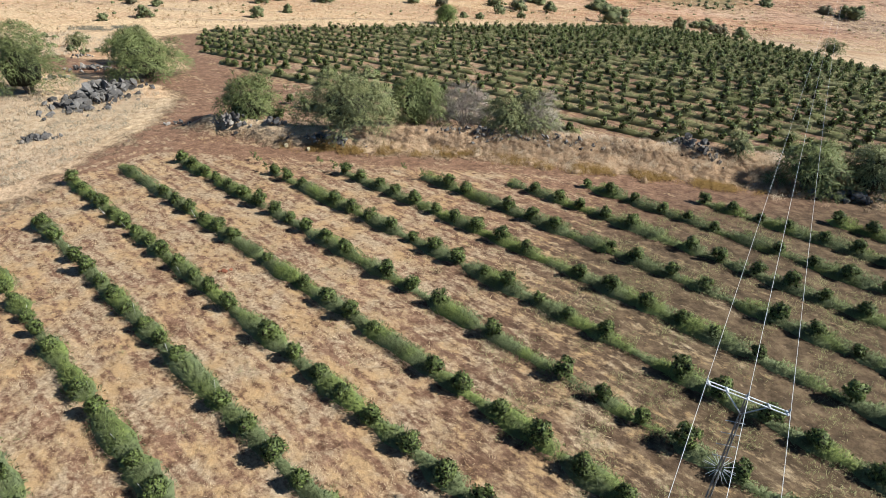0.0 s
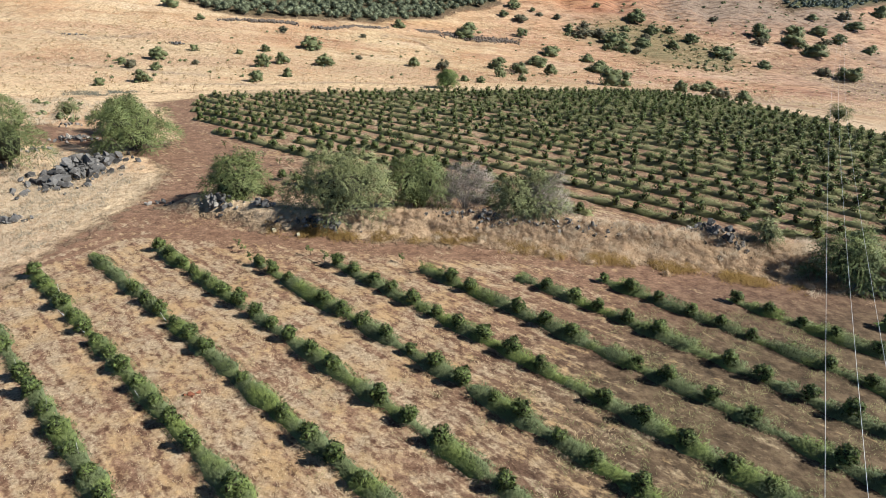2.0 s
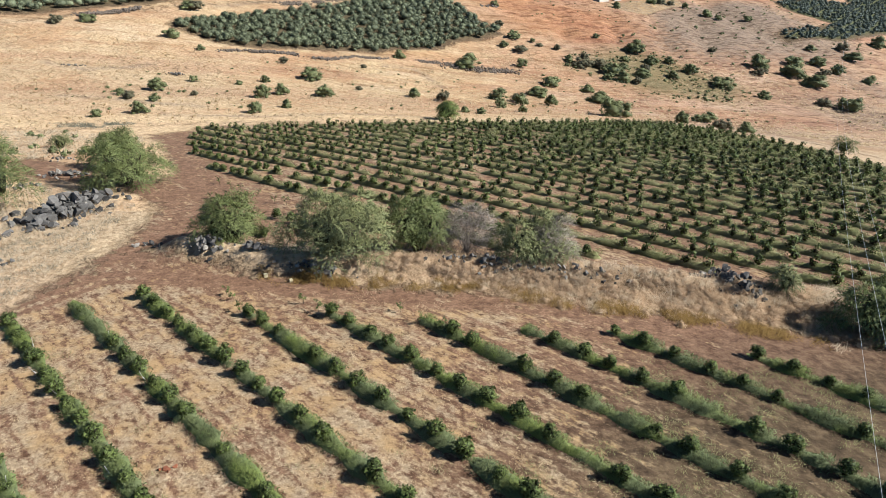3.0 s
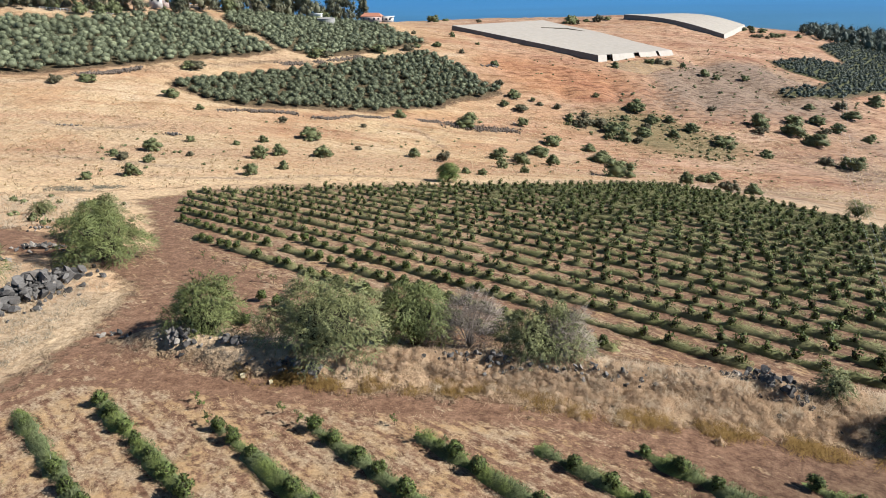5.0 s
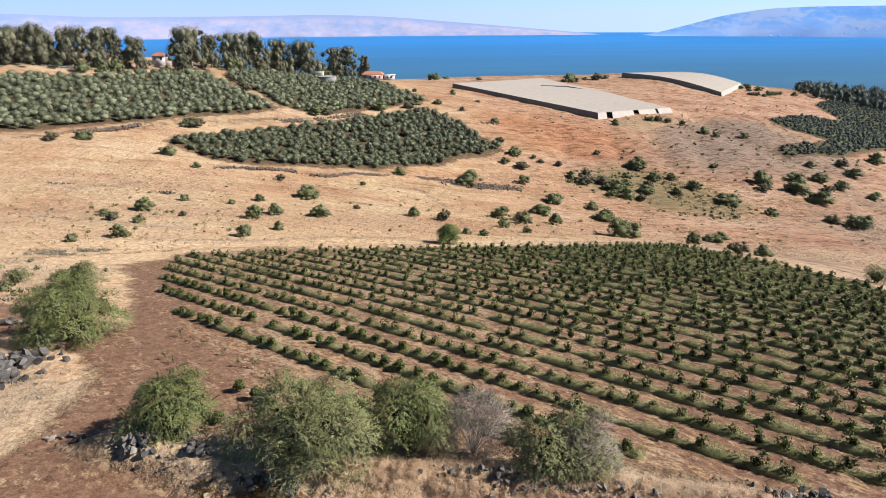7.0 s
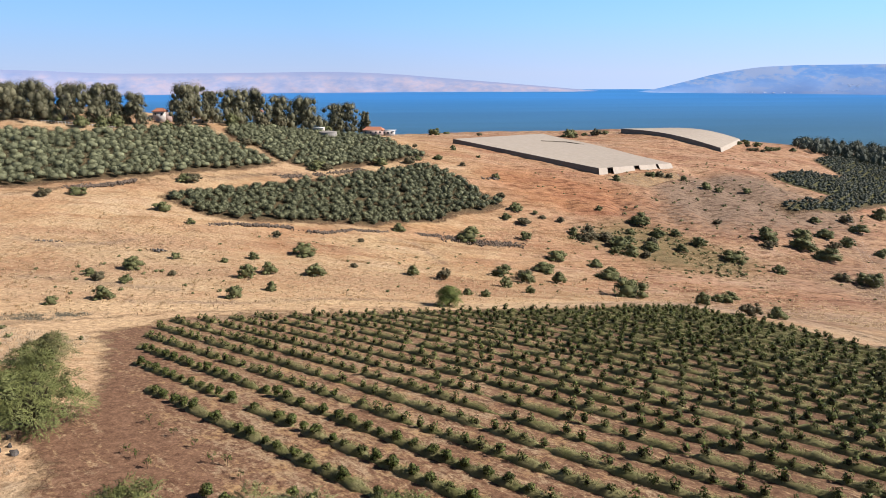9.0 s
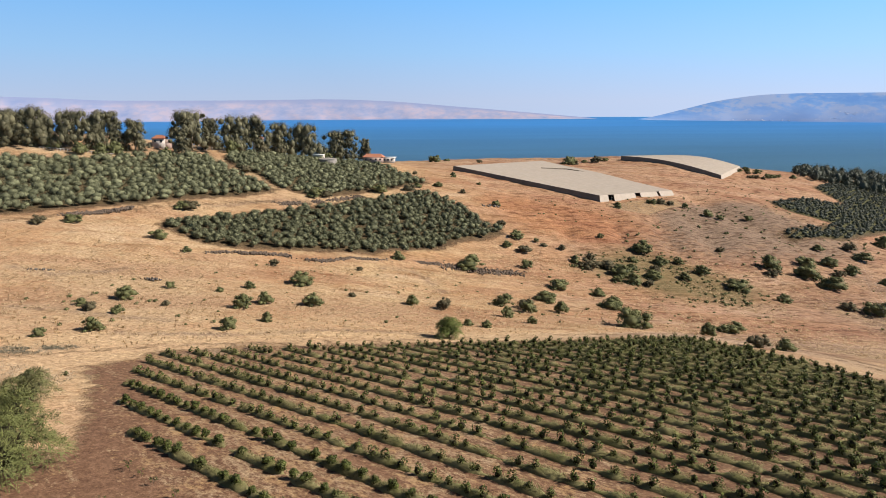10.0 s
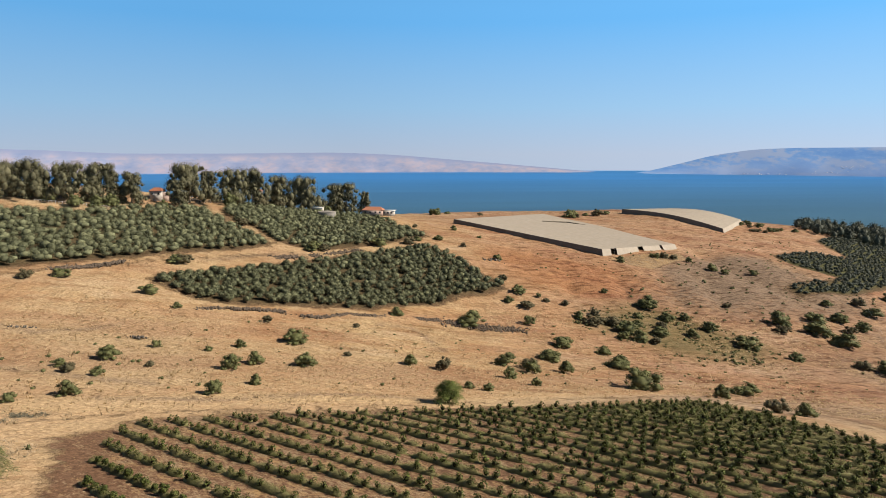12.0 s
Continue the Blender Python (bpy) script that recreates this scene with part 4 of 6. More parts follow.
FORMS_LOW = fruit_forms(8, 620, 0.23, 0.105, 100)
LOW_WAY, LOW_SIDE = np.array((0.700, -0.714)), np.array((0.714, 0.700))
# rows of the lower orchard: offset across, where the weeds begin, where they end
LOW_ROWS = [(-2.8, -52, -18), (3.1, -60, -14), (9.0, -70, -10), (14.9, -77, -6), (20.8, -78, -1), (26.7, -74.5, 3), (32.6, -63, 8), (38.5, -57, 12), (44.4, -49, 13), (50.3, -41, 14), (56.2, -35, 14), (62.1, -24, 14), (68.0, -12, 14)]
FRUIT_LABEL = "young dark green fruit tree with a bushy leafy crown"
first = {}


def put_tree(x, y, forms, store, group, label, scale, rng):
    k = int(rng.integers(len(forms)))
    place = spot(x, y, rng.uniform(0, 6.28), scale, 0.0, rng.uniform(0.9, 1.12))
    if (store, k) in first:
        copy_thing(first[store, k], place).scale = place.to_scale()
    else:
        first[store, k] = plant("fruit_tree", label, "tree", group, *forms[k], place)


for c, s0, s1 in LOW_ROWS:
    s = np.arange(s0, s1, 1.0)
    p = LOW_SIDE * c + s[:, None] * LOW_WAY
    pts = np.concatenate([p, land(p[:, 0], p[:, 1])[:, None]], 1)
    strip = weed_strip("weed_strip", pts, 2.05, 0.86, 330, 0.34, 0.05, MAT_WEED, rng, 0.10, 1.0 * np.clip((p[:, 0] - 4) / 12, 0, 1))
    tagged(new("weed_strip", strip), "band of green and greyish weeds along an orchard row", "weeds", "weed bands of the lower orchard", "stuff")
    t = s0 + 1.6
    while t < s1:
        x, y = LOW_SIDE * c + (t + rng.uniform(-0.25, 0.25)) * LOW_WAY
        if rng.uniform() > 0.12:
            put_tree(x, y, FORMS_LOW, "low", "fruit trees of the lower orchard", FRUIT_LABEL, rng.uniform(0.7, 1.08), rng)
        t += 3.0

# thin young saplings at the row ends
def sapling_forms(seed, count):
    forms = []
    for k in range(count):
        rng = np.random.default_rng(seed + k)
        pieces, tips = limb_path([np.array((0, 0, -0.2)), np.array((0.03, 0.02, 0.5)), np.array((0.06, -0.03, 1.1))], [0.03, 0.022, 0.01], 5), []
        for j in range(7):
            a, z = rng.uniform(0, 6.28), rng.uniform(0.35, 0.95)
            tip = np.array((np.cos(a) * 0.45, np.sin(a) * 0.45, z + rng.uniform(0.2, 0.5)))
            pieces.append(limb((0.04, 0, z), tip, 0.012, 0.006, 4))
            tips += [np.array((0.04, 0, z)) * (1 - f) + tip * f for f in rng.uniform(0.4, 1.05, 9)]
        tips = np.array(tips)
        crown = joined("sapling_crown", [leaf_quads(rng, tips + rng.normal(0, 0.06, tips.shape), unit(tips + (0, 0, 0.2)), 0.26, 0.11, 0.2)], MAT_FRUIT)
        forms.append((joined("sapling_trunk", pieces, MAT_BARK), crown))
    return forms


SAPLINGS = [(-22.3, 70.1), (-23.3, 71.3), (-20.8, 67.5), (-14.7, 69.3), (-12.8, 67.4), (-11.4, 67.2), (-4.4, 67.5), (-2.3, 65), (-0.1, 63.6), (-38.8, 117), (-36.5, 115.3), (-33.9, 112.9), (-30, 109.7), (-26.5, 105.8), (-24.5, 105.1), (-22, 101.9), (-37.1, 107.6), (-35.5, 106.1), (-33.1, 103.9)]
sap_first = {}
SAP_FORMS = sapling_forms(170, 3)
for n, (x, y) in enumerate(SAPLINGS):
    k = n % 3
    place = spot(x, y, n * 1.9, 0.85 + 0.06 * (n % 5))
    if k in sap_first:
        copy_thing(sap_first[k], place).scale = place.to_scale()
    else:
        sap_first[k] = plant("young_sapling", "thin sparse sapling in bare soil at a row end", "sapling", "saplings at the row ends", *SAP_FORMS[k], place)

# upper orchard
FORMS_UP = fruit_forms(6, 420, 0.26, 0.13, 140)
UP_WAY, UP_SIDE = np.array((0.772, -0.636)), np.array((0.636, 0.772))
far_trees = []
singles = 0
for row in range(-3, 33):
    c = 72.0 + 6.0 * row
    s = np.arange(-190, 130, 1.0)
    p = UP_SIDE * c + s[:, None] * UP_WAY
    ok = region(p[:, 0], p[:, 1], UPPER_FIELD, 6.0) > 0.8
    if row < 0:
        ok &= (p[:, 0] > -34 + 9 * (row + 3)) & (p[:, 0] < 60)
    if ok.sum() < 8:
        continue
    s = s[ok]
    p = p[ok]
    pts = np.concatenate([p, land(p[:, 0], p[:, 1])[:, None]], 1)
    lush = np.clip((p[:, 0] + 0.35 * (p[:, 1] - 100) + 10) / 80, 0, 1)
    strip = weed_strip("weed_strip_upper", pts, 2.1, 1.05, 130 if row < 9 else 85, 0.34, 0.07 if row < 9 else 0.1, MAT_WEED_DRY, rng, 0.05 if row >= 0 else 0.3, lush, 0.7)
    tagged(new("weed_strip", strip), "band of dusty green weeds along an upper orchard row", "weeds", "weed bands of the upper orchard", "stuff")
    t = s[0] + 0.5
    while t < s[-1]:
        x, y = UP_SIDE * c + (t + rng.uniform(-0.4, 0.4)) * UP_WAY
        t += 2.8
        if rng.uniform() < 0.12:
            continue
        if singles < 100 and abs(x) < 0.62 * y:
            put_tree(x, y, FORMS_UP, "up", "fruit trees of the upper orchard", "young fruit tree standing in a weedy orchard row", rng.uniform(0.75, 1.12) * (1 + 0.2 * min(1.0, max(0.0, x / 60))), rng)
            singles += 1
        else:
            far_trees.append((x, y, rng.uniform(0.76, 1.14) * (1 + 0.22 * min(1.0, max(0.0, (x + 0.3 * (y - 100)) / 80)))))
pieces, inner = [], []
for x, y, sc in far_trees:
    z = float(land(x, y)[0])
    lobes = np.array([(rng.normal(0, 0.22), rng.normal(0, 0.22), h, r, r, r * 1.1) for h, r in ((0.7, 0.6), (1.1, 0.55), (1.45, 0.36))])
    pts, out = on_lobes(rng, lobes, 80)
    co, fc, face = leaf_quads(rng, pts, out, 0.36, 0.2, 0.1)
    pieces.append((co * sc + (x, y, z), fc, face))
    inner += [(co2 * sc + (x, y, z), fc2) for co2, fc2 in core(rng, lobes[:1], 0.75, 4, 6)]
tagged(new("orchard_trees", joined("orchard_trees", pieces, MAT_FRUIT, inner)), "many small fruit trees in rows on the slope", "trees", kind="stuff")


# large thorn shrubs by the tracks
def shrub_lobes(rng, w, h, n):
    """A few uneven heads, each set with smaller clumps, the outer ones hanging to the ground."""
    lobes = [(0, 0, h * 0.36, w * 0.28, w * 0.26, h * 0.34)]
    heads = 6
    for k in range(heads):
        a, r = k * 6.28 / heads + rng.uniform(-0.4, 0.4), w * rng.uniform(0.1, 0.29)
        big, top = w * rng.uniform(0.13, 0.21), h * rng.uniform(0.62, 1.0) * (1.08 - 0.9 * r / w)
        x, y, z = np.cos(a) * r, np.sin(a) * r * 0.9, top - big * 0.8
        lobes.append((x, y, max(z, big * 0.6), big, big, big * 0.8))
        for _ in range(max(2, n // heads)):
            d = unit(rng.normal(size=3))
            q = w * rng.uniform(0.045, 0.095)
            c = np.array((x, y, z)) + d * (big, big, big * 0.8) * rng.uniform(0.8, 1.15)
            lobes.append((c[0], c[1], max(c[2], q * 0.5), q, q, q * rng.uniform(0.7, 1.1)))
        for f in (0.2, 0.5):
            q = w * rng.uniform(0.07, 0.12)
            e = w * rng.uniform(0.36, 0.44) * (1 - 0.25 * f)
            lobes.append((np.cos(a + f) * e, np.sin(a + f) * e * 0.9, h * f * rng.uniform(0.6, 1.1), q, q, q))
    return lobes


def big_shrub(x, y, w, h, leaves, mat, label, seed, bare=0.0, lobes_n=22):
    rng = np.random.default_rng(seed)
    lobes = shrub_lobes(rng, w, h, int(lobes_n * 1.5))
    pts, out = on_lobes(rng, lobes, int(leaves * 0.33), low=-0.25, shell=(0.45, 1.0))
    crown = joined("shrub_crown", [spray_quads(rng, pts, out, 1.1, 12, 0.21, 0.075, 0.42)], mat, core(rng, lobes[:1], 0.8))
    trunk = joined("shrub_trunk", [q for k in range(4) for q in limb_path([np.array((0.3 * np.cos(k * 1.6), 0.3 * np.sin(k * 1.6), -0.4)), np.array((np.cos(k * 1.6) * w * 0.1, np.sin(k * 1.6) * w * 0.1, h * 0.3)), np.array((np.cos(k * 1.6) * w * 0.2, np.sin(k * 1.6) * w * 0.2, h * 0.6))], [0.22, 0.15, 0.06])], MAT_BARK)
    extra = ()
    if bare:
        extra = (("bare_crown", twig_mesh(rng, w * 0.62, h * 0.98, int(26000 * bare), (w * 0.22, 0, 0)), "grey leafless twigs"),)
    return plant("thorn_shrub", label, "shrub", "large shrubs by the track", trunk, crown, spot(x, y), extra)


def twig_mesh(rng, w, h, n, at):
    """A leafless crown: thin limbs under a dome of fine forking twigs."""
    pieces = []
    for k in range(40):
        a, lean = rng.uniform(0, 6.28), rng.uniform(0.1, 0.85)
        top = np.array([np.cos(a) * lean * w * 0.45, np.sin(a) * lean * w * 0.45, h * (0.9 - 0.5 * lean**2)])
        mid = top * (0.45, 0.45, 0.6) + rng.normal(0, 0.15, 3)
        pieces += limb_path([np.zeros(3), mid, top], [0.05, 0.025, 0.008], 4)
    pts, out = on_lobes(rng, shrub_lobes(rng, w, h * 1.05, 24), n // 7, low=-0.5, shell=(0.3, 0.95))
    pieces.append(spray_quads(rng, pts, out, 0.95, 7, 0.34, 0.028, 0.1))
    return joined("bare_twigs", [(p[0] + np.array(at), *p[1:]) for p in pieces], MAT_TWIG)


def bare_shrub(x, y, w, h, seed):
    rng = np.random.default_rng(seed)
    ob = tagged(new("bare_shrub"), "grey leafless thorn shrub beside green ones", "shrub", "large shrubs by the track")
    ob.matrix_basis = spot(x, y)
    part("bare_crown", twig_mesh(rng, w, h, 24000, (0, 0, 0)), ob)
    return ob


OLIVE_GREEN = "large olive-green thorn shrub with drooping sprays"
big_shrub(-53.8, 115.5, 16.4, 8.8, 15000, MAT_SHRUB_GREEN, "broad bright green thorn shrub beside a dirt yard", 21, lobes_n=30)
big_shrub(-61, 128, 10.0, 7.8, 7000, MAT_SHRUB_GREEN, "green thorn shrub growing behind a broader one", 36)
big_shrub(-69.5, 145.5, 9.0, 6.6, 5000, MAT_SHRUB, "olive-green thorn shrub at the edge of straw grass", 37)
big_shrub(-27, 85.6, 11.2, 7.2, 8500, MAT_SHRUB_GREEN, OLIVE_GREEN, 22)
big_shrub(-12.6, 80.6, 15.4, 8.9, 14000, MAT_SHRUB, "widest olive-green thorn shrub with drooping sprays", 23, lobes_n=30)
big_shrub(-3.2, 85.0, 9.5, 9.0, 8500, MAT_SHRUB_GREEN, "upright olive-green thorn shrub", 24)
bare_shrub(3.0, 84.2, 10.5, 6.8, 25)
big_shrub(10.6, 79.4, 10.8, 6.4, 7600, MAT_SHRUB, "half-dead thorn shrub, green below with grey bare twigs", 26, bare=0.55)
big_shrub(43, 65.5, 8.5, 6.6, 7000, MAT_SHRUB_GREEN, "dark green thorn shrub above stones at the track", 27)
big_shrub(50, 64.5, 9.5, 7.6, 8000, MAT_SHRUB, "dense dark thorn shrub above stones at the track", 28)
big_shrub(58, 66, 9.0, 7.0, 6000, MAT_SHRUB, "dense dark thorn shrub at the field edge", 29)
big_shrub(-68, 102, 15.0, 12.2, 13000, MAT_SHRUB_GREEN, "tall green thorn shrub in dry grass", 30, lobes_n=26)
big_shrub(37.2, 72.0, 3.0, 2.4, 1200, MAT_SHRUB, "small pale green shrub on the bank", 31, lobes_n=9)
big_shrub(-84, 149, 4.6, 3.4, 1500, MAT_SHRUB, "small grey-green shrub in dry grass", 32, lobes_n=9)
big_shrub(-95, 140, 4.0, 2.6, 1200, MAT_SHRUB, "small grey-green shrub in dry grass", 33, lobes_n=9)
big_shrub(122, 197, 7.6, 5.4, 2600, MAT_SHRUB_GREEN, "round green shrub at the orchard's upper corner", 34, lobes_n=12)
big_shrub(2, 221, 8.8, 6.6, 9000, MAT_FRESH, "upright fresh green shrub at the orchard's top edge", 35, lobes_n=14)

# bushes on the dry hillside
def bush_forms(seed, count):
    forms = []
    for k in range(count):
        rng = np.random.default_rng(seed + k)
        wide, tall = rng.uniform(0.8, 1.2), rng.uniform(0.75, 1.15)
        lobes = [(rng.normal(0, 0.04), rng.normal(0, 0.04), 0.3 * tall, 0.36 * wide, 0.35, 0.34 * tall)]
        for j in range(24):
            a, r, q = j * 2.4 + rng.uniform(0, 0.9), rng.uniform(0.08, 0.43), rng.uniform(0.09, 0.17)
            lobes.append((np.cos(a) * r * wide, np.sin(a) * r, rng.uniform(0.06, 0.74) * (1.15 - r * 1.1) * tall, q, q, q * rng.uniform(0.8, 1.1)))
        crown = crown_mesh("bush_crown", rng, lobes, 1800, 0.06, 0.03, 0.1, MAT_BUSH if k < 5 else MAT_DRY_BUSH, (0.8, 1.16), 0.76, 1.0, True)
        trunk = joined("bush_stem", limb_path([np.array((0, 0, -0.06)), np.array((0.02, 0, 0.2)), np.array((0.05, 0.02, 0.4))], [0.035, 0.025, 0.01], 5), MAT_BARK)
        forms.append((trunk, crown))
    return forms


FORMS_BUSH = bush_forms(300, 7)
# x, y, width in metres
BUSHES_SLOPE = [(-106, 230, 5.0), (-97, 229, 4.4), (-103, 246, 7.6), (-111, 235, 3.9), (-88, 242, 3.3), (-93, 208, 5.9), (-102, 199, 3.7), (-60, 217, 5.3), (-65, 247, 6.5), (-60, 256, 6.3), (-53, 231, 3.9), (-56, 292, 9.6), (-45, 261, 7.6), (-72, 315, 5.0), (-34, 282, 3.1), (-11, 282, 5.8), (1, 281, 6.2), (9, 248, 3.9), (15, 246, 4.2), (33, 266, 4.2)]
BUSHES_GULLY = [(84, 397, 12.5), (95, 400, 12.5), (101, 390, 12.9), (104, 380, 9.4), (119, 392, 13.1), (133, 421, 10.7), (156, 415, 10.7), (78, 349, 8.4), (79, 326, 13.1), (126, 438, 15.5), (77, 403, 6.5), (190, 470, 6.6), (170, 396, 15), (213, 447, 15), (209, 434, 10), (234, 440, 17), (248, 466, 15), (271, 478, 14), (241, 424, 18), (264, 455, 8.7), (281, 467, 10.8), (316, 511, 16), (378, 580, 15), (297, 455, 10.8), (320, 535, 12.5), (287, 521, 9.9), (189, 383, 8.3), (227, 386, 10.9), (243, 383, 14.8), (27, 306, 9), (36, 305, 9.5), (48, 324, 12), (58, 351, 11), (36, 296, 6.8), (25, 277, 5.0), (51, 304, 7.1), (74, 281, 14), (119, 293, 10.9), (103, 278, 6.9), (108, 250, 7.5), (116, 247, 7.5), (88, 412, 7), (110, 402, 8), (115, 418, 6), (124, 404, 7), (140, 400, 8), (96, 380, 6), (112, 378, 6), (146, 428, 7)]
BUSHES_CREST = [(-124, 454, 9), (-76, 432, 11), (-70, 436, 9), (-40, 470, 12), (-22, 487, 11), (-17, 500, 8), (-131, 369, 10), (381, 863, 9), (389, 857, 8), (388, 833, 9), (408, 909, 8), (397, 834, 7), (15, 366, 15), (-21, 357, 7.5), (39, 411, 6.7), (46, 429, 9.0), (39, 447, 7.2), (49, 407, 8.6), (46, 381, 6.8), (62, 421, 4.8), (73, 421, 5.5), (58, 428, 3.5), (104, 455, 5.2), (-2, 514, 8.3), (16, 508, 4.9), (39, 488, 6.3), (-128, 370, 9.5), (-124, 323, 8.5), (-108, 312, 4.4), (-173, 317, 6.4), (-163, 325, 8.0), (-79, 266, 3.3), (-96, 264, 3.3), (-71, 275, 4.3), (-37, 329, 3.2), (137, 538, 7.0)]
BUSHES_FAR = [(176, 574, 9), (184, 578, 10), (193, 580, 8), (217, 560, 10), (263, 585, 7.8), (226, 556, 6.5), (205, 578, 5.8), (-6, 800, 15), (8, 806, 9), (45, 790, 8), (150, 800, 18), (158, 806, 11), (190, 834, 15), (205, 850, 10), (175, 830, 9), (398, 880, 10), (409, 875, 13), (411, 850, 11), (424, 862, 10), (440, 880, 9), (470, 900, 10), (380, 830, 9), (-20, 540, 5), (10, 560, 5), (30, 545, 4)]
bush_first = {}
for group, rows in (("bushes on the dry slope", BUSHES_SLOPE), ("bushes along the gully", BUSHES_GULLY), ("bushes below the groves", BUSHES_CREST), ("bushes near the crest", BUSHES_FAR)):
    for x, y, w in rows:
        k = int(rng.integers(len(FORMS_BUSH)))
        place = spot(x, y, rng.uniform(0, 6.28), w, 0.0, rng.uniform(0.75, 1.05) * (1.0 if w < 8 else 0.72))
        if k in bush_first:
            ob = copy_thing(bush_first[k], place)
            ob.scale = place.to_scale()
            tagged(ob, group=group)
        else:
            bush_first[k] = plant("hill_bush", "round dark green bush on the dry straw slope", "bush", group, *FORMS_BUSH[k], place)


# olive groves
def olive_forms(seed, count, leaves):
    forms = []
    for k in range(count):
        rng = np.random.default_rng(seed + k)
        lobes = [(0, 0, 1.55, 1.85, 1.85, 1.55)]
        for j in range(9):
            a, r, q = j * 2.4 + rng.uniform(0, 0.8), rng.uniform(0.6, 1.6), rng.uniform(0.6, 0.95)
            lobes.append((np.cos(a) * r, np.sin(a) * r, rng.uniform(0.7, 3.0) * (1.12 - r * 0.3), q, q, q * 0.85))
        crown = crown_mesh("olive_crown", rng, lobes, leaves, 0.33, 0.15, 0.1, MAT_OLIVE, (0.78, 1.28), 0.72, 1.0, True)
        trunk = joined("olive_trunk", trunk_pieces(rng, 1.1, 0.2, 2, 0.9), MAT_BARK)
        forms.append((trunk, crown))
    return forms


def grove_spots(poly, gap, turn, rng, skip=0.05):
    p = np.array(poly, float)
    mid = p.mean(0)
    r = np.abs(p - mid).max() * 1.5
    g = np.arange(-r, r, gap)
    gx, gy = np.meshgrid(g, g)
    c, s = math.cos(turn), math.sin(turn)
    x, y = mid[0] + gx.ravel() * c - gy.ravel() * s, mid[1] + gx.ravel() * s + gy.ravel() * c
    x, y = x + rng.normal(0, gap * 0.28, len(x)), y + rng.normal(0, gap * 0.28, len(y))
    ok = inside(x, y, poly) & (rng.uniform(0, 1, len(x)) > skip)
    return x[ok], y[ok]


FORMS_OLIVE = olive_forms(400, 6, 950)
olive_first = {}
low_spots = grove_spots(GROVE_LOW, 4.2, 0.55, rng, 0.04)
front = np.argsort(low_spots[1] - 0.4 * np.abs(low_spots[0] + 40))
for x, y in zip(low_spots[0][front[:280]], low_spots[1][front[:280]]):
    k = int(rng.integers(len(FORMS_OLIVE)))
    place = spot(x, y, rng.uniform(0, 6.28), rng.uniform(0.85, 1.25), 0.0, 0.95)
    if k in olive_first:
        copy_thing(olive_first[k], place).scale = place.to_scale()
    else:
        olive_first[k] = plant("olive_tree", "silvery green olive tree in a close-set grove", "olive tree", "olive trees of the lower grove", *FORMS_OLIVE[k], place)


def tree_mass(name, label, spots, size, per, leaf, mat, lobes_n=5, vary=(0.7, 1.25)):
    pieces = []
    xs, ys_ = spots
    zs = land(xs, ys_)
    for x, y, z in zip(xs, ys_, zs):
        w, h = size[0] * rng.uniform(0.6, 1.35), size[1] * rng.uniform(*vary)
        lobes = [(0, 0, h * 0.45, w * 0.4, w * 0.4, h * 0.46)]
        for k in range(lobes_n):
            a, r, q = k * 2.4 + rng.uniform(0, 1.5), w * rng.uniform(0.12, 0.34), w * rng.uniform(0.16, 0.25)
            lobes.append((np.cos(a) * r, np.sin(a) * r, h * rng.uniform(0.25, 0.85) * (1.1 - r / w), q, q, q * 0.8))
        lobes = np.array(lobes)
        pts, out = on_lobes(rng, lobes, per, shell=(0.75, 1.25))
        co, fc, face = leaf_quads(rng, pts, out, leaf, leaf * 0.5, 0.1, 1.4, bend=0.5)
        pieces.append((co + (x, y, z), fc, face))
        pieces += [(c2 + (x, y, z), f2) for c2, f2 in core(rng, lobes[:1], 0.78, 4, 7)]
    return tagged(new(name, joined(name, pieces, mat)), label, "trees", kind="stuff")


tree_mass("olive_grove_west", "grove of silvery olive trees below a line of eucalyptus", grove_spots(GROVE_WEST, 4.2, 0.5, rng, 0.04), (6.6, 4.0), 260, 0.4, MAT_OLIVE, 8)
tree_mass("olive_grove_low", "silvery olive trees of the lower grove, further up", (low_spots[0][front[280:]], low_spots[1][front[280:]]), (6.2, 4.0), 260, 0.4, MAT_OLIVE, 8)
tree_mass("olive_grove_crest", "grove of silvery olive trees reaching up to the houses", grove_spots(GROVE_CREST, 4.2, 0.6, rng, 0.04), (6.6, 4.0), 190, 0.48, MAT_OLIVE, 7)
tree_mass("olive_grove_east", "dark olive grove in the valley near the lake", grove_spots(GROVE_EAST, 5.6, 0.9, rng), (5.4, 3.6), 26, 1.1, MAT_WOOD, 3)
WOODS = [(508, 918), (600, 895), (760, 905), (1050, 960), (1180, 1090), (880, 1140), (650, 1120), (560, 1060), (520, 990)]
tree_mass("lakeside_wood", "dark wood of tall trees along the lake shore", grove_spots(WOODS, 12.0, 0.3, rng, 0.22), (16.0, 12.5), 100, 2.0, MAT_WOOD, 9, (0.45, 1.6))


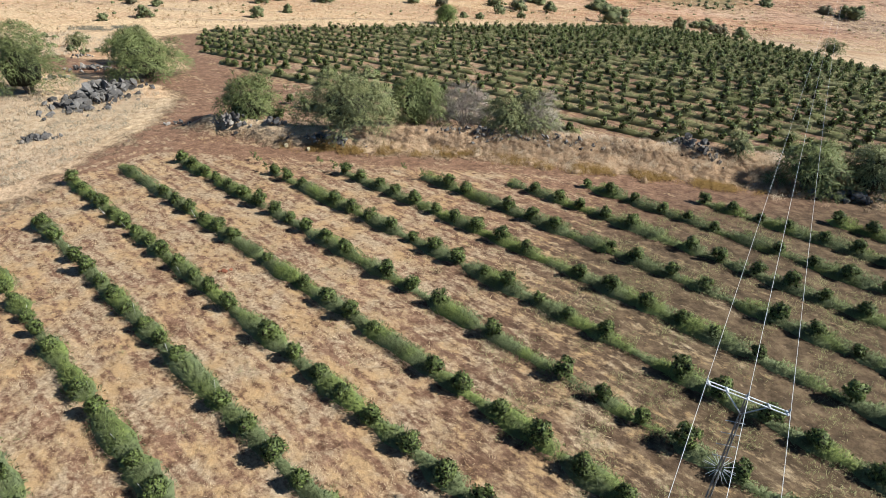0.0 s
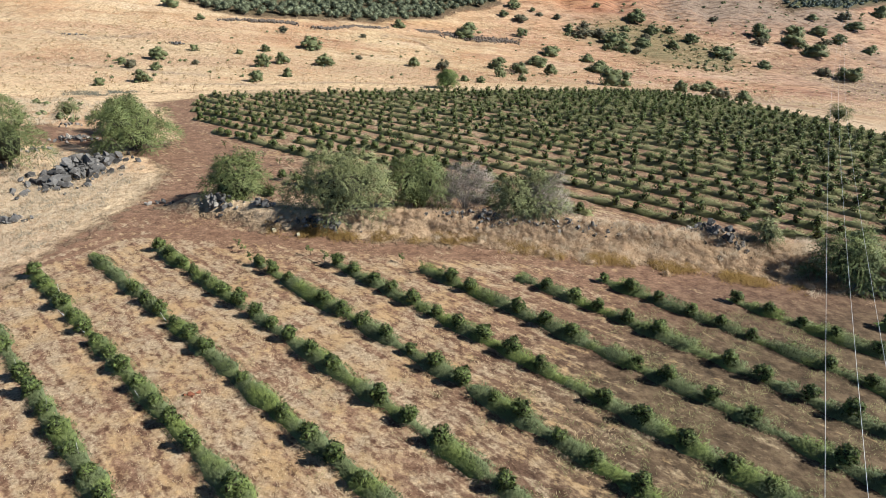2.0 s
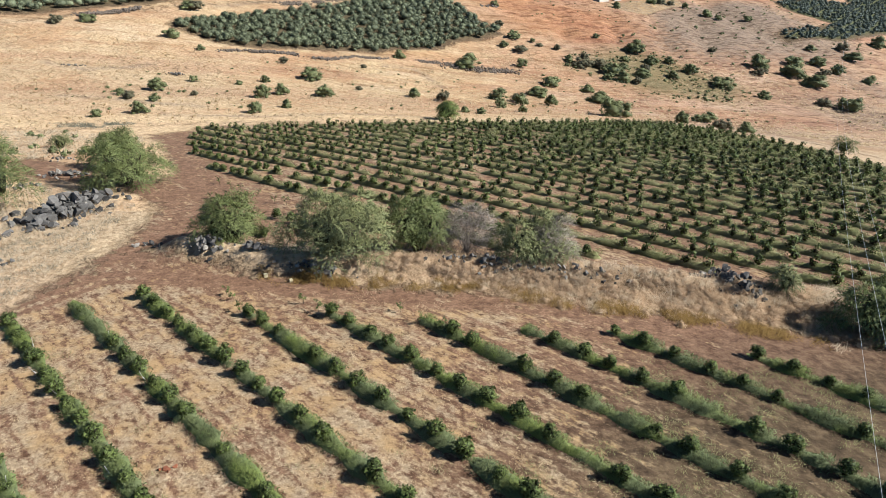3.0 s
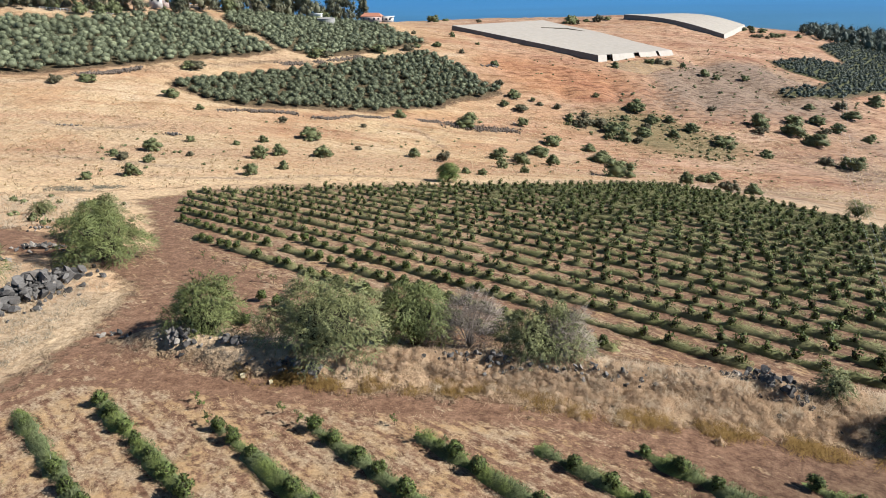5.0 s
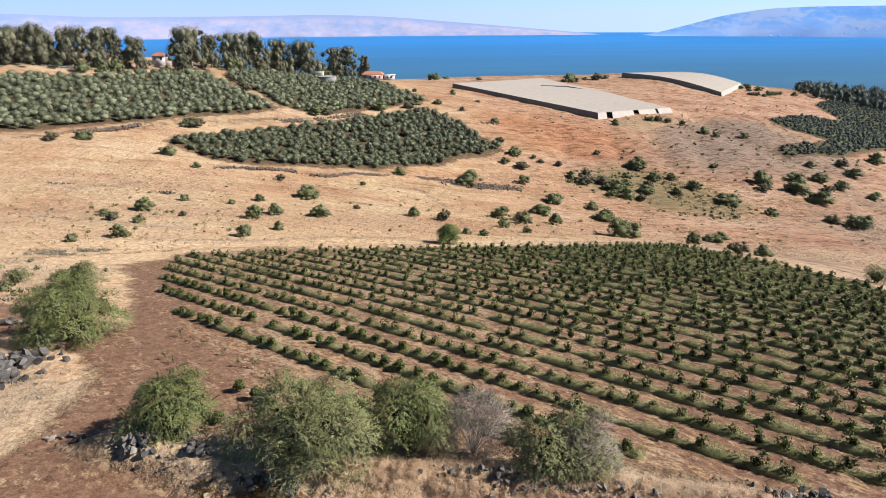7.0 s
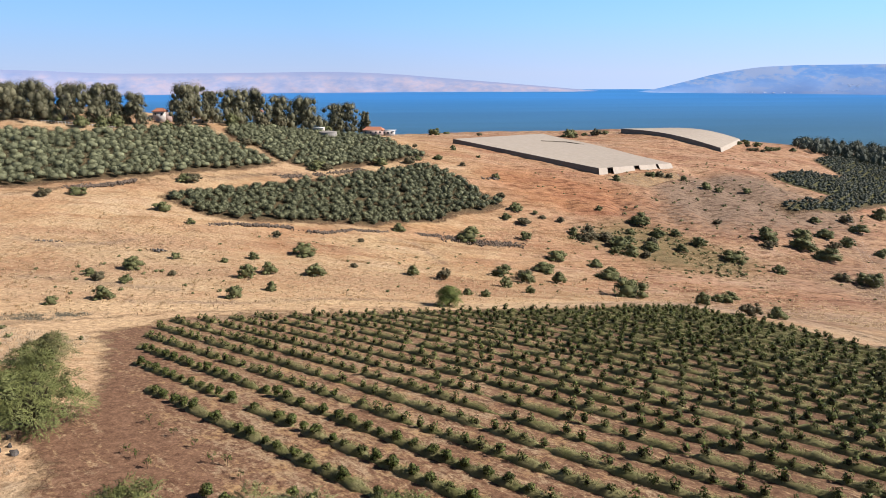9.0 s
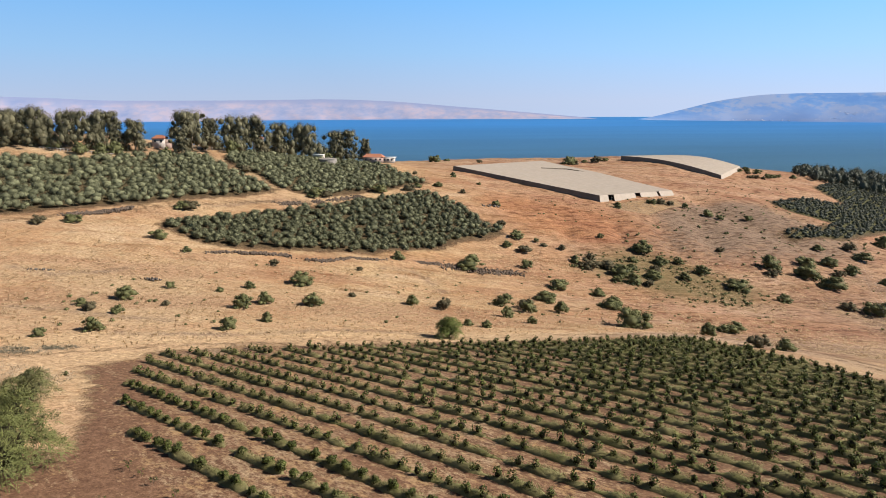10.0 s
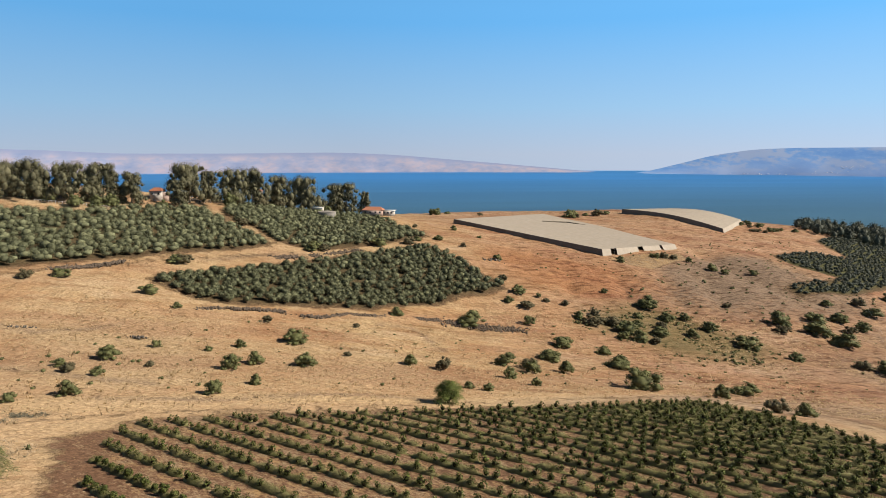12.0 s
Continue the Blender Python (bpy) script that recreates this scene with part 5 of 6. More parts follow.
# eucalyptus along the crest
def eucalyptus(x, y, h, w, seed, label):
    rng = np.random.default_rng(seed)
    lobes = []
    w, h = w * 1.3, h * 0.92
    for head in range(13):
        f = 0.06 + 0.88 * (head + rng.uniform(0, 1)) / 13
        a, r = head * 2.4 + rng.uniform(0, 1.2), w * rng.uniform(0.05, 0.36) * (1.2 - 0.75 * f)
        hx, hy, hz = np.cos(a) * r, np.sin(a) * r, f * h
        for k in range(7):
            q = rng.uniform(0.07, 0.14) * w
            lobes.append((hx + rng.normal(0, 0.1) * w, hy + rng.normal(0, 0.1) * w, min(hz + rng.normal(0, 0.075) * h, h - q), q, q, q * rng.uniform(0.9, 1.5)))
    crown = crown_mesh("eucalyptus_crown", rng, lobes, 7600, 0.7, 0.34, 0.5, MAT_EUC, (0.7, 1.22), 0.56, 1.0, True)
    pieces = limb_path([np.array((0, 0, -0.5)), np.array((0.3, 0.1, h * 0.35)), np.array((0.1, 0.4, h * 0.75))], [0.55, 0.4, 0.18])
    for k in range(5):
        a = k * 1.3
        pieces += limb_path([np.array((0.2, 0.1, h * (0.2 + 0.07 * k))), np.array((np.cos(a) * w * 0.22, np.sin(a) * w * 0.22, h * (0.5 + 0.08 * k)))], [0.25, 0.08], 5)
    trunk = joined("eucalyptus_trunk", pieces, MAT_PALE_BARK)
    return plant("eucalyptus_tree", label, "eucalyptus tree", "eucalyptus trees on the crest", trunk, crown, spot(x, y))


EUC = [(-252, 425, 23, 24), (-240, 434, 25, 24), (-262, 440, 20, 15), (-222, 440, 25, 20), (-211, 446, 25, 17), (-203, 451, 26, 11), (-193, 456, 21, 15), (-171, 474, 18, 9), (-172, 495, 29, 25), (-164, 512, 24, 12), (-152, 530, 28, 24), (-140, 540, 30, 20), (-126, 552, 27, 22), (-108, 560, 29, 25), (-84, 566, 25, 18), (-76, 570, 27, 18), (-61, 572, 20, 9), (-166, 505, 27, 6)]
for k, (x, y, h, w) in enumerate(EUC):
    eucalyptus(x, y, h, w, 500 + k, "tall grey-green eucalyptus with a ragged crown" if w > 12 else "slim grey-green eucalyptus tree on the crest")
for k, (x, y, w) in enumerate([(-231, 432, 9), (-214, 430, 10), (-199, 442, 9), (-174, 456, 8), (-150, 510, 12), (-132, 528, 13), (-120, 535, 10), (-90, 553, 9), (-260, 415, 9), (-205, 436, 8)]):
    j = k % len(FORMS_BUSH)
    place = spot(x, y, k * 1.7, w)
    ob = copy_thing(bush_first[j], place)
    ob.scale = place.to_scale()
    tagged(ob, "dense green bush under the eucalyptus trees", group="bushes under the eucalyptus")


# ---- net houses on the hill ----
def net_house(name, corners, label, seed, openings=(), bow=0.0):
    """A field under netting: corners are (x, y, roof height) in order; sides hang to the ground."""
    rng = np.random.default_rng(seed)
    ob = tagged(new(name), label, "net house")
    a, b, c, d = (np.array(q, float) for q in corners)
    n = 30
    u, v = np.meshgrid(np.linspace(0, 1, n), np.linspace(0, 1, n), indexing="ij")
    u, v = u[..., None], v[..., None]
    top = (a * (1 - u) + b * u) * (1 - v) + (d * (1 - u) + c * u) * v
    top[..., 2] += bow * np.sin(np.pi * u[..., 0])
    top[1:-1, 1:-1, 2] += 0.18 * np.sin(np.arange(n - 2) * 2.1)[:, None] + rng.normal(0, 0.08, (n - 2, n - 2))
    top[..., 2] = np.maximum(top[..., 2], land(top[..., 0].ravel(), top[..., 1].ravel()).reshape(n, n) + 0.8)
    i, j = np.meshgrid(np.arange(n - 1), np.arange(n - 1), indexing="ij")
    fc = np.stack([i * n + j, (i + 1) * n + j, (i + 1) * n + j + 1, i * n + j + 1], -1).reshape(-1, 4)
    part("net_roof", quick_mesh("net_roof", top.reshape(-1, 3), fc, MAT_NET), ob, "sagging white net roof")
    mid = top.reshape(-1, 3).mean(0)
    edges = {"front": top[:, 0], "side": top[-1], "back": top[:, -1], "far_side": top[0]}
    for key, edge in edges.items():
        out = edge[:, :2] - mid[:2]
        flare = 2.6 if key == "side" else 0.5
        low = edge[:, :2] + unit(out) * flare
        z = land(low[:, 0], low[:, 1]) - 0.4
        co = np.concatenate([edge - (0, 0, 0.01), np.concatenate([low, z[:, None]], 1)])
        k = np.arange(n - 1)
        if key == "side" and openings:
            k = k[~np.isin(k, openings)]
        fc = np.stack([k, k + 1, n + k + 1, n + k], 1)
        # only the sunward side keeps the roof's colour; the others have shade painted in
        part("net_side", quick_mesh("net_side", co, fc, MAT_NET if key == "side" else MAT_NET_SIDE), ob, "pale slanting net side" if key == "side" else "net side darkened as if shaded")
    for e, (p0, p1) in enumerate(((a, b), (b, c))):
        for f in np.linspace(0, 1, 14):
            q = p0 * (1 - f) + p1 * f
            q = q + (mid - q) * 0.004
            part("post", joined("net_post", [limb((q[0], q[1], float(land(q[0], q[1])[0]) - 0.3), (q[0], q[1], q[2] - 0.1), 0.09, 0.08, 5)], MAT_STEEL), ob)
    return ob


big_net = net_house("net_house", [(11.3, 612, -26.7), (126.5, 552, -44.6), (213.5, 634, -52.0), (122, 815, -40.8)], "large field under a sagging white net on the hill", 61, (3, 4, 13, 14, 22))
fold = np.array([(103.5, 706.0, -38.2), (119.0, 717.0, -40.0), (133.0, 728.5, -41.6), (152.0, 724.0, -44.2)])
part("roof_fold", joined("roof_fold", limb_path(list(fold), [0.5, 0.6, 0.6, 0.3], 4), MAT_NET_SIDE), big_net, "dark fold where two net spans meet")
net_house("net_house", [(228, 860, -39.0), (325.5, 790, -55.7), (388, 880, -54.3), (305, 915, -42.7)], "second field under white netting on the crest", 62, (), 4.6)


# ---- buildings on the crest ----
def wall_box(name, parent, x, y, w, d, h, mat, label="", z0=0.0):
    return part(name, joined(name, [box_piece(x - w / 2, y - d / 2, z0 - 0.8, x + w / 2, y + d / 2, z0 + h)], mat), parent, label)


def gable_roof(parent, x, y, w, d, z, rise, mat):
    e = 0.5
    co = np.array([(x - w / 2 - e, y - d / 2 - e, z), (x + w / 2 + e, y - d / 2 - e, z), (x + w / 2 + e, y + d / 2 + e, z), (x - w / 2 - e, y + d / 2 + e, z), (x - w / 2 + d * 0.3, y, z + rise), (x + w / 2 - d * 0.3, y, z + rise), (x - w / 2 - e, y - d / 2 - e, z - 0.25), (x + w / 2 + e, y - d / 2 - e, z - 0.25), (x + w / 2 + e, y + d / 2 + e, z - 0.25), (x - w / 2 - e, y + d / 2 + e, z - 0.25)])
    fc = [(0, 1, 5, 4), (2, 3, 4, 5), (1, 2, 5, 5), (3, 0, 4, 4), (6, 7, 1, 0), (7, 8, 2, 1), (8, 9, 3, 2), (9, 6, 0, 3), (9, 8, 7, 6)]
    bm = bmesh.new()
    vs = [bm.verts.new(q) for q in co]
    for f in fc:
        bm.faces.new([vs[k] for k in dict.fromkeys(f)])
    return part_bm("roof", bm, mat, parent)


def windows(parent, xs, y, z, w, h):
    """Framed windows with a sill; the pane sits back in its frame."""
    for x in xs:
        t = 0.1
        bars = [box_piece(x - w / 2 - t, y - 0.1, z - t, x - w / 2, y + 0.05, z + h + t), box_piece(x + w / 2, y - 0.1, z - t, x + w / 2 + t, y + 0.05, z + h + t), box_piece(x - w / 2, y - 0.1, z + h, x + w / 2, y + 0.05, z + h + t), box_piece(x - w / 2, y - 0.16, z - t, x + w / 2, y + 0.05, z)]
        window = part("window", joined("window", bars, MAT_SHEET), parent)
        part("pane", joined("pane", [box_piece(x - w / 2, y - 0.04, z, x + w / 2, y + 0.02, z + h)], MAT_GLASS), window, "dark glass pane")


def building(name, x, y, turn, label, lift=0.0):
    ob = tagged(new(name), label, "house")
    ob.matrix_basis = spot(x, y, turn, 1.0, lift)
    return ob


h1 = building("farm_house", -53, 558, -0.1, "long low house with a red tile roof", 2.4)
wall_box("wall", h1, 0, 0, 16, 8, 3.4, MAT_PINK)
gable_roof(h1, 0, 0, 16, 8, 3.4, 2.4, MAT_TILE)
windows(h1, (-5.5, -1.5, 2.5, 6), -4, 1.0, 1.3, 1.3)
h2 = building("flat_roof_annex", -41.5, 560, -0.1, "white annex with a pale flat roof", 3.2)
wall_box("wall", h2, 0, 0, 10, 7, 3.0, MAT_PLASTER)
part("roof", joined("roof", [box_piece(-5.8, -4.2, 3.0, 6.0, 4.2, 3.35)], MAT_SHEET), h2)
windows(h2, (-2.8, 0.4, 3.2), -3.5, 0.9, 1.5, 1.2)
h3 = building("tall_house", -146, 566, 0.0, "narrow white house with red roof among the trees", 0.0)
wall_box("wall", h3, 0, 0, 7, 7, 11, MAT_PLASTER)
gable_roof(h3, 0, 0, 7, 7, 11, 3, MAT_TILE)
windows(h3, (-1.8, 1.6), -3.5, 7.5, 1.2, 1.6)
h4 = building("white_house", -189, 484, 0.1, "white house with red-brown roof edge among trees", 0.0)
wall_box("wall", h4, 0, 0, 8, 7, 6.2, MAT_PLASTER)
wall_box("wing", h4, 4.6, 0.5, 5, 6, 5.2, MAT_PINK)
gable_roof(h4, 0, 0, 8, 7, 6.2, 2.0, MAT_TILE)
windows(h4, (-2.2, 1.8), -3.5, 3.6, 1.3, 1.4)
h5 = building("pump_building", -95, 548, 0.0, "white flat-roofed pump building beside a tank", 0.0)
wall_box("wall", h5, 0, 0, 9, 6, 4.4, MAT_PLASTER)
part("roof", joined("roof", [box_piece(-5, -3.5, 4.4, 5, 3.5, 4.7)], MAT_SHEET), h5)
windows(h5, (-2.5, 2.0), -3.0, 2.0, 1.4, 1.2)


def water_tank(x, y, r, h):
    ob = tagged(new("water_tank"), "round pale concrete water tank at the grove edge", "tank")
    ob.matrix_basis = spot(x, y)
    bm = bmesh.new()
    bmesh.ops.create_cone(bm, cap_ends=True, segments=32, radius1=r, radius2=r, depth=h + 1, matrix=Matrix.Translation((0, 0, h / 2 - 0.5)))
    part_bm("tank_wall", bm, MAT_CONCRETE, ob)
    bm = bmesh.new()
    bmesh.ops.create_cone(bm, cap_ends=True, segments=32, radius1=r + 0.25, radius2=r * 0.3, depth=0.7, matrix=Matrix.Translation((0, 0, h + 0.35)))
    part_bm("lid", bm, MAT_CONCRETE, ob)
    return ob


water_tank(-84, 527, 6.5, 4.6)

# pale fence along the track under the trees
fence = tagged(new("white_fence"), "low white fence under the eucalyptus trees", "fence")
for k in range(22):
    x, y = -236 + 1.8 * k, 428 + 0.35 * k
    z = float(land(x, y)[0])
    part("post", joined("fence_post", [box_piece(x - 0.12, y - 0.12, z - 0.3, x + 0.12, y + 0.12, z + 1.5)], MAT_PLASTER), fence)
    x2, y2 = x + 1.8, y + 0.35
    z2 = float(land(x2, y2)[0])
    part("rail", joined("fence_rail", [limb((x, y, z + 1.3), (x2, y2, z2 + 1.3), 0.13, 0.13, 4)], MAT_PLASTER), fence)


# ---- power line ----
ARM_A, ARM_B = np.array((11.07, 18.55, 7.9)), np.array((14.3, 17.45, 7.1))
ARM_MID = (ARM_A + ARM_B) / 2
FAR_POLE = np.array((430.0, 720.0))


def power_pole(mid, arm_dir, half, label):
    """A slim lattice pole with one wide crossarm, struts, insulators and a spiked climbing guard."""
    base_z = float(land(mid[0], mid[1])[0])
    ob = tagged(new("power_pole"), label, "power pole", "power poles")
    top = mid[2] - 0.1
    arm = np.append(unit(arm_dir[:2]), 0)
    cross = np.array((-arm[1], arm[0], 0))
    legs = []
    for sa in (-1, 1):
        for sc in (-1, 1):
            foot = np.array((mid[0], mid[1], base_z - 0.5)) + arm * sa * 0.1 + cross * sc * 0.1
            head = np.array((mid[0], mid[1], top)) + arm * sa * 0.05 + cross * sc * 0.05
            legs.append((foot, head))
            part("leg", joined("pole_leg", [limb(foot, head, 0.022, 0.018, 4)], MAT_RUSTY), ob)
    pieces = []
    for (f0, h0), (f1, h1) in ((legs[0], legs[1]), (legs[2], legs[3]), (legs[0], legs[2]), (legs[1], legs[3])):
        fs = np.linspace(0, 0.97, 13)
        for k in range(12):
            p, q = (f0 + (h0 - f0) * fs[k], f1 + (h1 - f1) * fs[k + 1])
            if k % 2:
                p, q = (f1 + (h1 - f1) * fs[k], f0 + (h0 - f0) * fs[k + 1])
            pieces.append(limb(p, q, 0.012, 0.012, 4))
    part("lattice", joined("pole_lattice", pieces, MAT_RUSTY), ob)
    a, b = mid - arm_dir * half, mid + arm_dir * half
    for off in (-0.1, 0.1):
        arm_part = part("crossarm", joined("pole_crossarm", [limb(a + cross * off, b + cross * off, 0.034, 0.034, 4)], MAT_STEEL), ob)
    for f in (0.02, 0.25, 0.5, 0.76, 0.98):
        q = a + (b - a) * f
        part("clamp", joined("arm_clamp", [box_piece(q[0] - 0.05, q[1] - 0.12, q[2] - 0.05, q[0] + 0.05, q[1] + 0.12, q[2] + 0.05)], MAT_STEEL), arm_part)
    for f in (0.22, 0.78):
        q = a + (b - a) * f
        part("strut", joined("arm_strut", [limb(q, np.array((mid[0], mid[1], top - 0.95)), 0.035, 0.035, 4)], MAT_STEEL), ob)
    for f in (0.0, 0.5, 1.0):
        q = a + (b - a) * f
        pieces = [limb(q + (0, 0, 0.02), q + (0, 0, 0.34), 0.018, 0.018, 6)]
        pieces += [limb(q + (0, 0, 0.1 + 0.07 * k), q + (0, 0, 0.15 + 0.07 * k), 0.05, 0.03, 8) for k in range(3)]
        part("insulator", joined("pole_insulator", pieces, MAT_GLAZED), arm_part, "dark glazed insulator")
    ring_z = base_z + 5.6
    spikes = []
    for k in range(22):
        t = k / 22 * 2 * np.pi
        d = np.array((np.cos(t), np.sin(t), 0.25 * np.sin(5 * t)))
        spikes.append(limb(np.array((mid[0], mid[1], ring_z)) + d * 0.2, np.array((mid[0], mid[1], ring_z)) + d * 0.75, 0.014, 0.006, 4))
    part("climbing_guard", joined("climbing_guard", spikes, MAT_STEEL), ob, "ring of steel spikes")
    for k in range(4):
        z = base_z + 6.4 + k * 0.8
        p = np.array((mid[0], mid[1], z))
        part("step", joined("pole_step", [limb(p - arm * 0.5, p + arm * 0.32 + (0, 0, 0.03), 0.018, 0.018, 4)], MAT_STEEL), ob)
    return ob


arm_way = unit(ARM_B - ARM_A)
power_pole(ARM_MID, arm_way, 1.75, "steel power pole with white crossarm among orchard rows")
far_mid = np.array((FAR_POLE[0], FAR_POLE[1], float(land(*FAR_POLE)[0]) + 13.0))
level_way = np.array((arm_way[0], arm_way[1], 0.0))
power_pole(far_mid, unit(level_way), 1.75, "pale power pole rising out of the valley grove")
SAG = 24.0
for k in (-1, 0, 1):
    a = ARM_MID + arm_way * 1.75 * k + (0, 0, 0.36)
    b = far_mid + unit(level_way) * 1.75 * k + (0, 0, 0.36)
    curve = bpy.data.curves.new("power_line", "CURVE")
    curve.dimensions, curve.bevel_depth, curve.bevel_resolution = "3D", 0.010, 1
    sp = curve.splines.new("POLY")
    fs = np.concatenate([np.linspace(-0.1, 0.3, 90), np.linspace(0.32, 1, 40)])
    sp.points.add(len(fs) - 1)
    for q, f in zip(sp.points, fs):
        co = a + (b - a) * f - np.array((0, 0, 4 * SAG * f * (1 - f)))
        q.co = (*co, 1)
    curve.materials.append(MAT_WIRE)
    tagged(new("power_line", curve), "thin bare metal conductor strung between power poles", "power line", "conductors of the power line")


# ---- stones ----
def stone_forms(mat, seed, count):
    forms = []
    for k in range(count):
        rng = np.random.default_rng(seed + k)
        bm = bmesh.new()
        for q in unit(rng.normal(size=(11, 3))) * rng.uniform(0.78, 1.05, (11, 1)) * np.array((1, rng.uniform(0.65, 0.95), rng.uniform(0.5, 0.75))):
            bm.verts.new(q * 0.5)
        hull = bmesh.ops.convex_hull(bm, input=bm.verts)
        bmesh.ops.delete(bm, geom=[g for g in hull["geom_interior"] if isinstance(g, bmesh.types.BMVert)], context="VERTS")
        me = bpy.data.meshes.new("stone")
        bm.to_mesh(me)
        bm.free()
        me.materials.append(mat)
        forms.append(me)
    return forms


BASALT = stone_forms(MAT_BASALT, 700, 7)
PALE = stone_forms(MAT_PALE_STONE, 720, 5)


def stone_heap(x, y, along, across, n, size, label, seed, turn=0.0, pale=0.15, height=0.9):
    """A heap of separate stones, the upper ones lying on the lower."""
    rng = np.random.default_rng(seed)
    ob = tagged(new("stone_heap"), label, "stones", "stone heaps")
    c, s = math.cos(turn), math.sin(turn)
    for k in range(n):
        u, v = rng.normal(0, 0.42), rng.normal(0, 0.42)
        px, py = x + u * along * c - v * across * s, y + u * along * s + v * across * c
        r = size * rng.uniform(0.45, 1.5) * (1.25 - 0.4 * min(1, math.hypot(u, v)))
        lift = max(0.0, height * (1 - (u * u + v * v) * 1.6)) * rng.uniform(0.1, 1.0)
        me = (PALE if rng.uniform() < pale else BASALT)[int(rng.integers(5))]
        st = part("stone", me, ob)
        st.matrix_basis = Matrix.Translation(at_ground(px, py, lift + r * 0.16)) @ Euler((rng.normal(0, 0.7), rng.normal(0, 0.7), rng.uniform(0, 6.28))).to_matrix().to_4x4() @ Matrix.Scale(r, 4)
    return ob


stone_heap(-55.5, 100, 12.0, 5.0, 230, 1.35, "heap of dark grey basalt boulders in dry grass", 801, 1.45, 0.03, 1.9)
stone_heap(-57, 93.5, 4.0, 3.2, 34, 0.8, "low spill of dark basalt stones in dry grass", 802, 1.3, 0.05, 0.5)
stone_heap(-67, 121, 5.0, 2.6, 34, 1.0, "pale and dark boulders beside a large shrub", 803, 0.2, 0.5, 0.8)
stone_heap(-28.2, 81.4, 3.4, 1.9, 44, 0.8, "grey stones heaped at the end of the bank", 804, -0.3, 0.35, 0.9)
stone_heap(-38, 86, 2.2, 1.0, 12, 0.8, "few pale stones where the tracks meet", 805, 0.0, 0.6, 0.3)
stone_heap(-22.5, 80.5, 2.2, 1.2, 14, 0.9, "grey boulders on the shaded bank", 806, -0.3, 0.4, 0.5)
stone_heap(-15, 76.6, 6.0, 1.0, 46, 0.8, "line of dark stones along the foot of the bank", 807, -0.25, 0.2, 0.25)
stone_heap(5, 76.6, 8.0, 1.9, 70, 0.6, "dark stones showing through the grassy bank", 808, -0.1, 0.15, 0.9)
stone_heap(15, 74.9, 9, 1.8, 60, 0.55, "grey stones showing through the grassy bank", 809, -0.15, 0.35, 0.8)
stone_heap(31.6, 74.2, 6.8, 2.2, 120, 0.72, "dark basalt boulders along the top of the bank", 810, -1.1, 0.08, 1.6)
stone_heap(47, 62.4, 5.0, 1.4, 36, 1.1, "dark and pale boulders under thick shrubs", 811, -0.2, 0.45, 0.7)
stone_heap(-54.6, 79, 3.0, 1.4, 24, 0.95, "dark stones half hidden in straw", 812, 0.3, 0.1, 0.5)
stone_heap(-70, 112, 4.0, 2.4, 22, 0.8, "pale stones under a tall shrub", 813, 0.2, 0.7, 0.4)
stone_heap(-76, 135, 3.5, 2.4, 18, 0.7, "scattered pale stones in dry grass", 814, 0.2, 0.7, 0.3)
stone_heap(36, 484, 9.0, 4.0, 36, 1.6, "pale rubble heap on the dry hill", 815, 0.1, 0.9, 0.8)
stone_heap(-104.5, 271, 5.0, 1.6, 26, 1.0, "dark basalt outcrop on the straw slope", 816, 0.1, 0.05, 0.4)
stone_heap(-142.7, 267.6, 5.5, 2.0, 22, 0.9, "low grey stones on the straw slope", 817, 0.2, 0.3, 0.3)

# ruined stone walls across the far slope
WALL_LINES = [[(-102, 315), (-89, 323), (-76, 330), (-61, 333), (-54, 332.5), (-47, 341), (-43, 345)], [(-43, 345), (-27, 352), (-11, 359), (-1, 361)], [(-1, 361), (14, 362), (29, 364), (41, 370)], [(-171, 331), (-158, 345), (-151, 358)], [(-95, 402), (-70, 425), (-50, 452)]]
pieces = []
for broken, wide, line in zip((True, False, False, True, True), (0.9, 1.1, 2.2, 1.0, 1.4), WALL_LINES):
    line = np.array(line, float)
    for p, q in zip(line[:-1], line[1:]):
        n = int(np.linalg.norm(q - p) * 14)
        for k in range(n):
            c = p + (q - p) * rng.uniform() + rng.normal(0, wide, 2)
            if broken and noise.noise(Vector((c[0] * 0.13, c[1] * 0.13, 5.0))) < rng.uniform(-0.35, 0.1):
                continue
            r = rng.uniform(0.3, 1.1)
            z = float(land(*c)[0]) + rng.uniform(-0.1, 0.4)
            co, fc = box_piece(-0.5, -0.5, -0.5, 0.5, 0.5, 0.5)
            turn = np.array(Euler(rng.uniform(0, 6.28, 3)).to_matrix())
            pieces.append(((co * rng.uniform(0.7, 1.2, (8, 1)) * r * (1, 0.8, 0.7)) @ turn.T + (c[0], c[1], z), fc))
tagged(new("ruined_stone_wall", joined("ruined_stone_wall", pieces, MAT_WALL_STONE)), "tumbled dark dry-stone walls across the slope", "stone wall", kind="stuff")


# ---- dry grass ----
def tufts(name, label, spots, height, blades, mat, rng, width=0.07, spread=0.55, rise=0.55):
    p = np.repeat(spots, blades, 0) + np.concatenate([rng.normal(0, spread * 0.45, (len(spots) * blades, 2)), np.zeros((len(spots) * blades, 1))], 1)
    p[:, 2] += height * (0.18 + 0.36 * rise) * rng.uniform(0.6, 1.3, len(p))
    return tagged(new(name, joined(name, [leaf_quads(rng, p, np.tile((0.0, 0.0, 1.0), (len(p), 1)), height, width, -rise, 1.0)], mat)), label, "grass", kind="stuff")


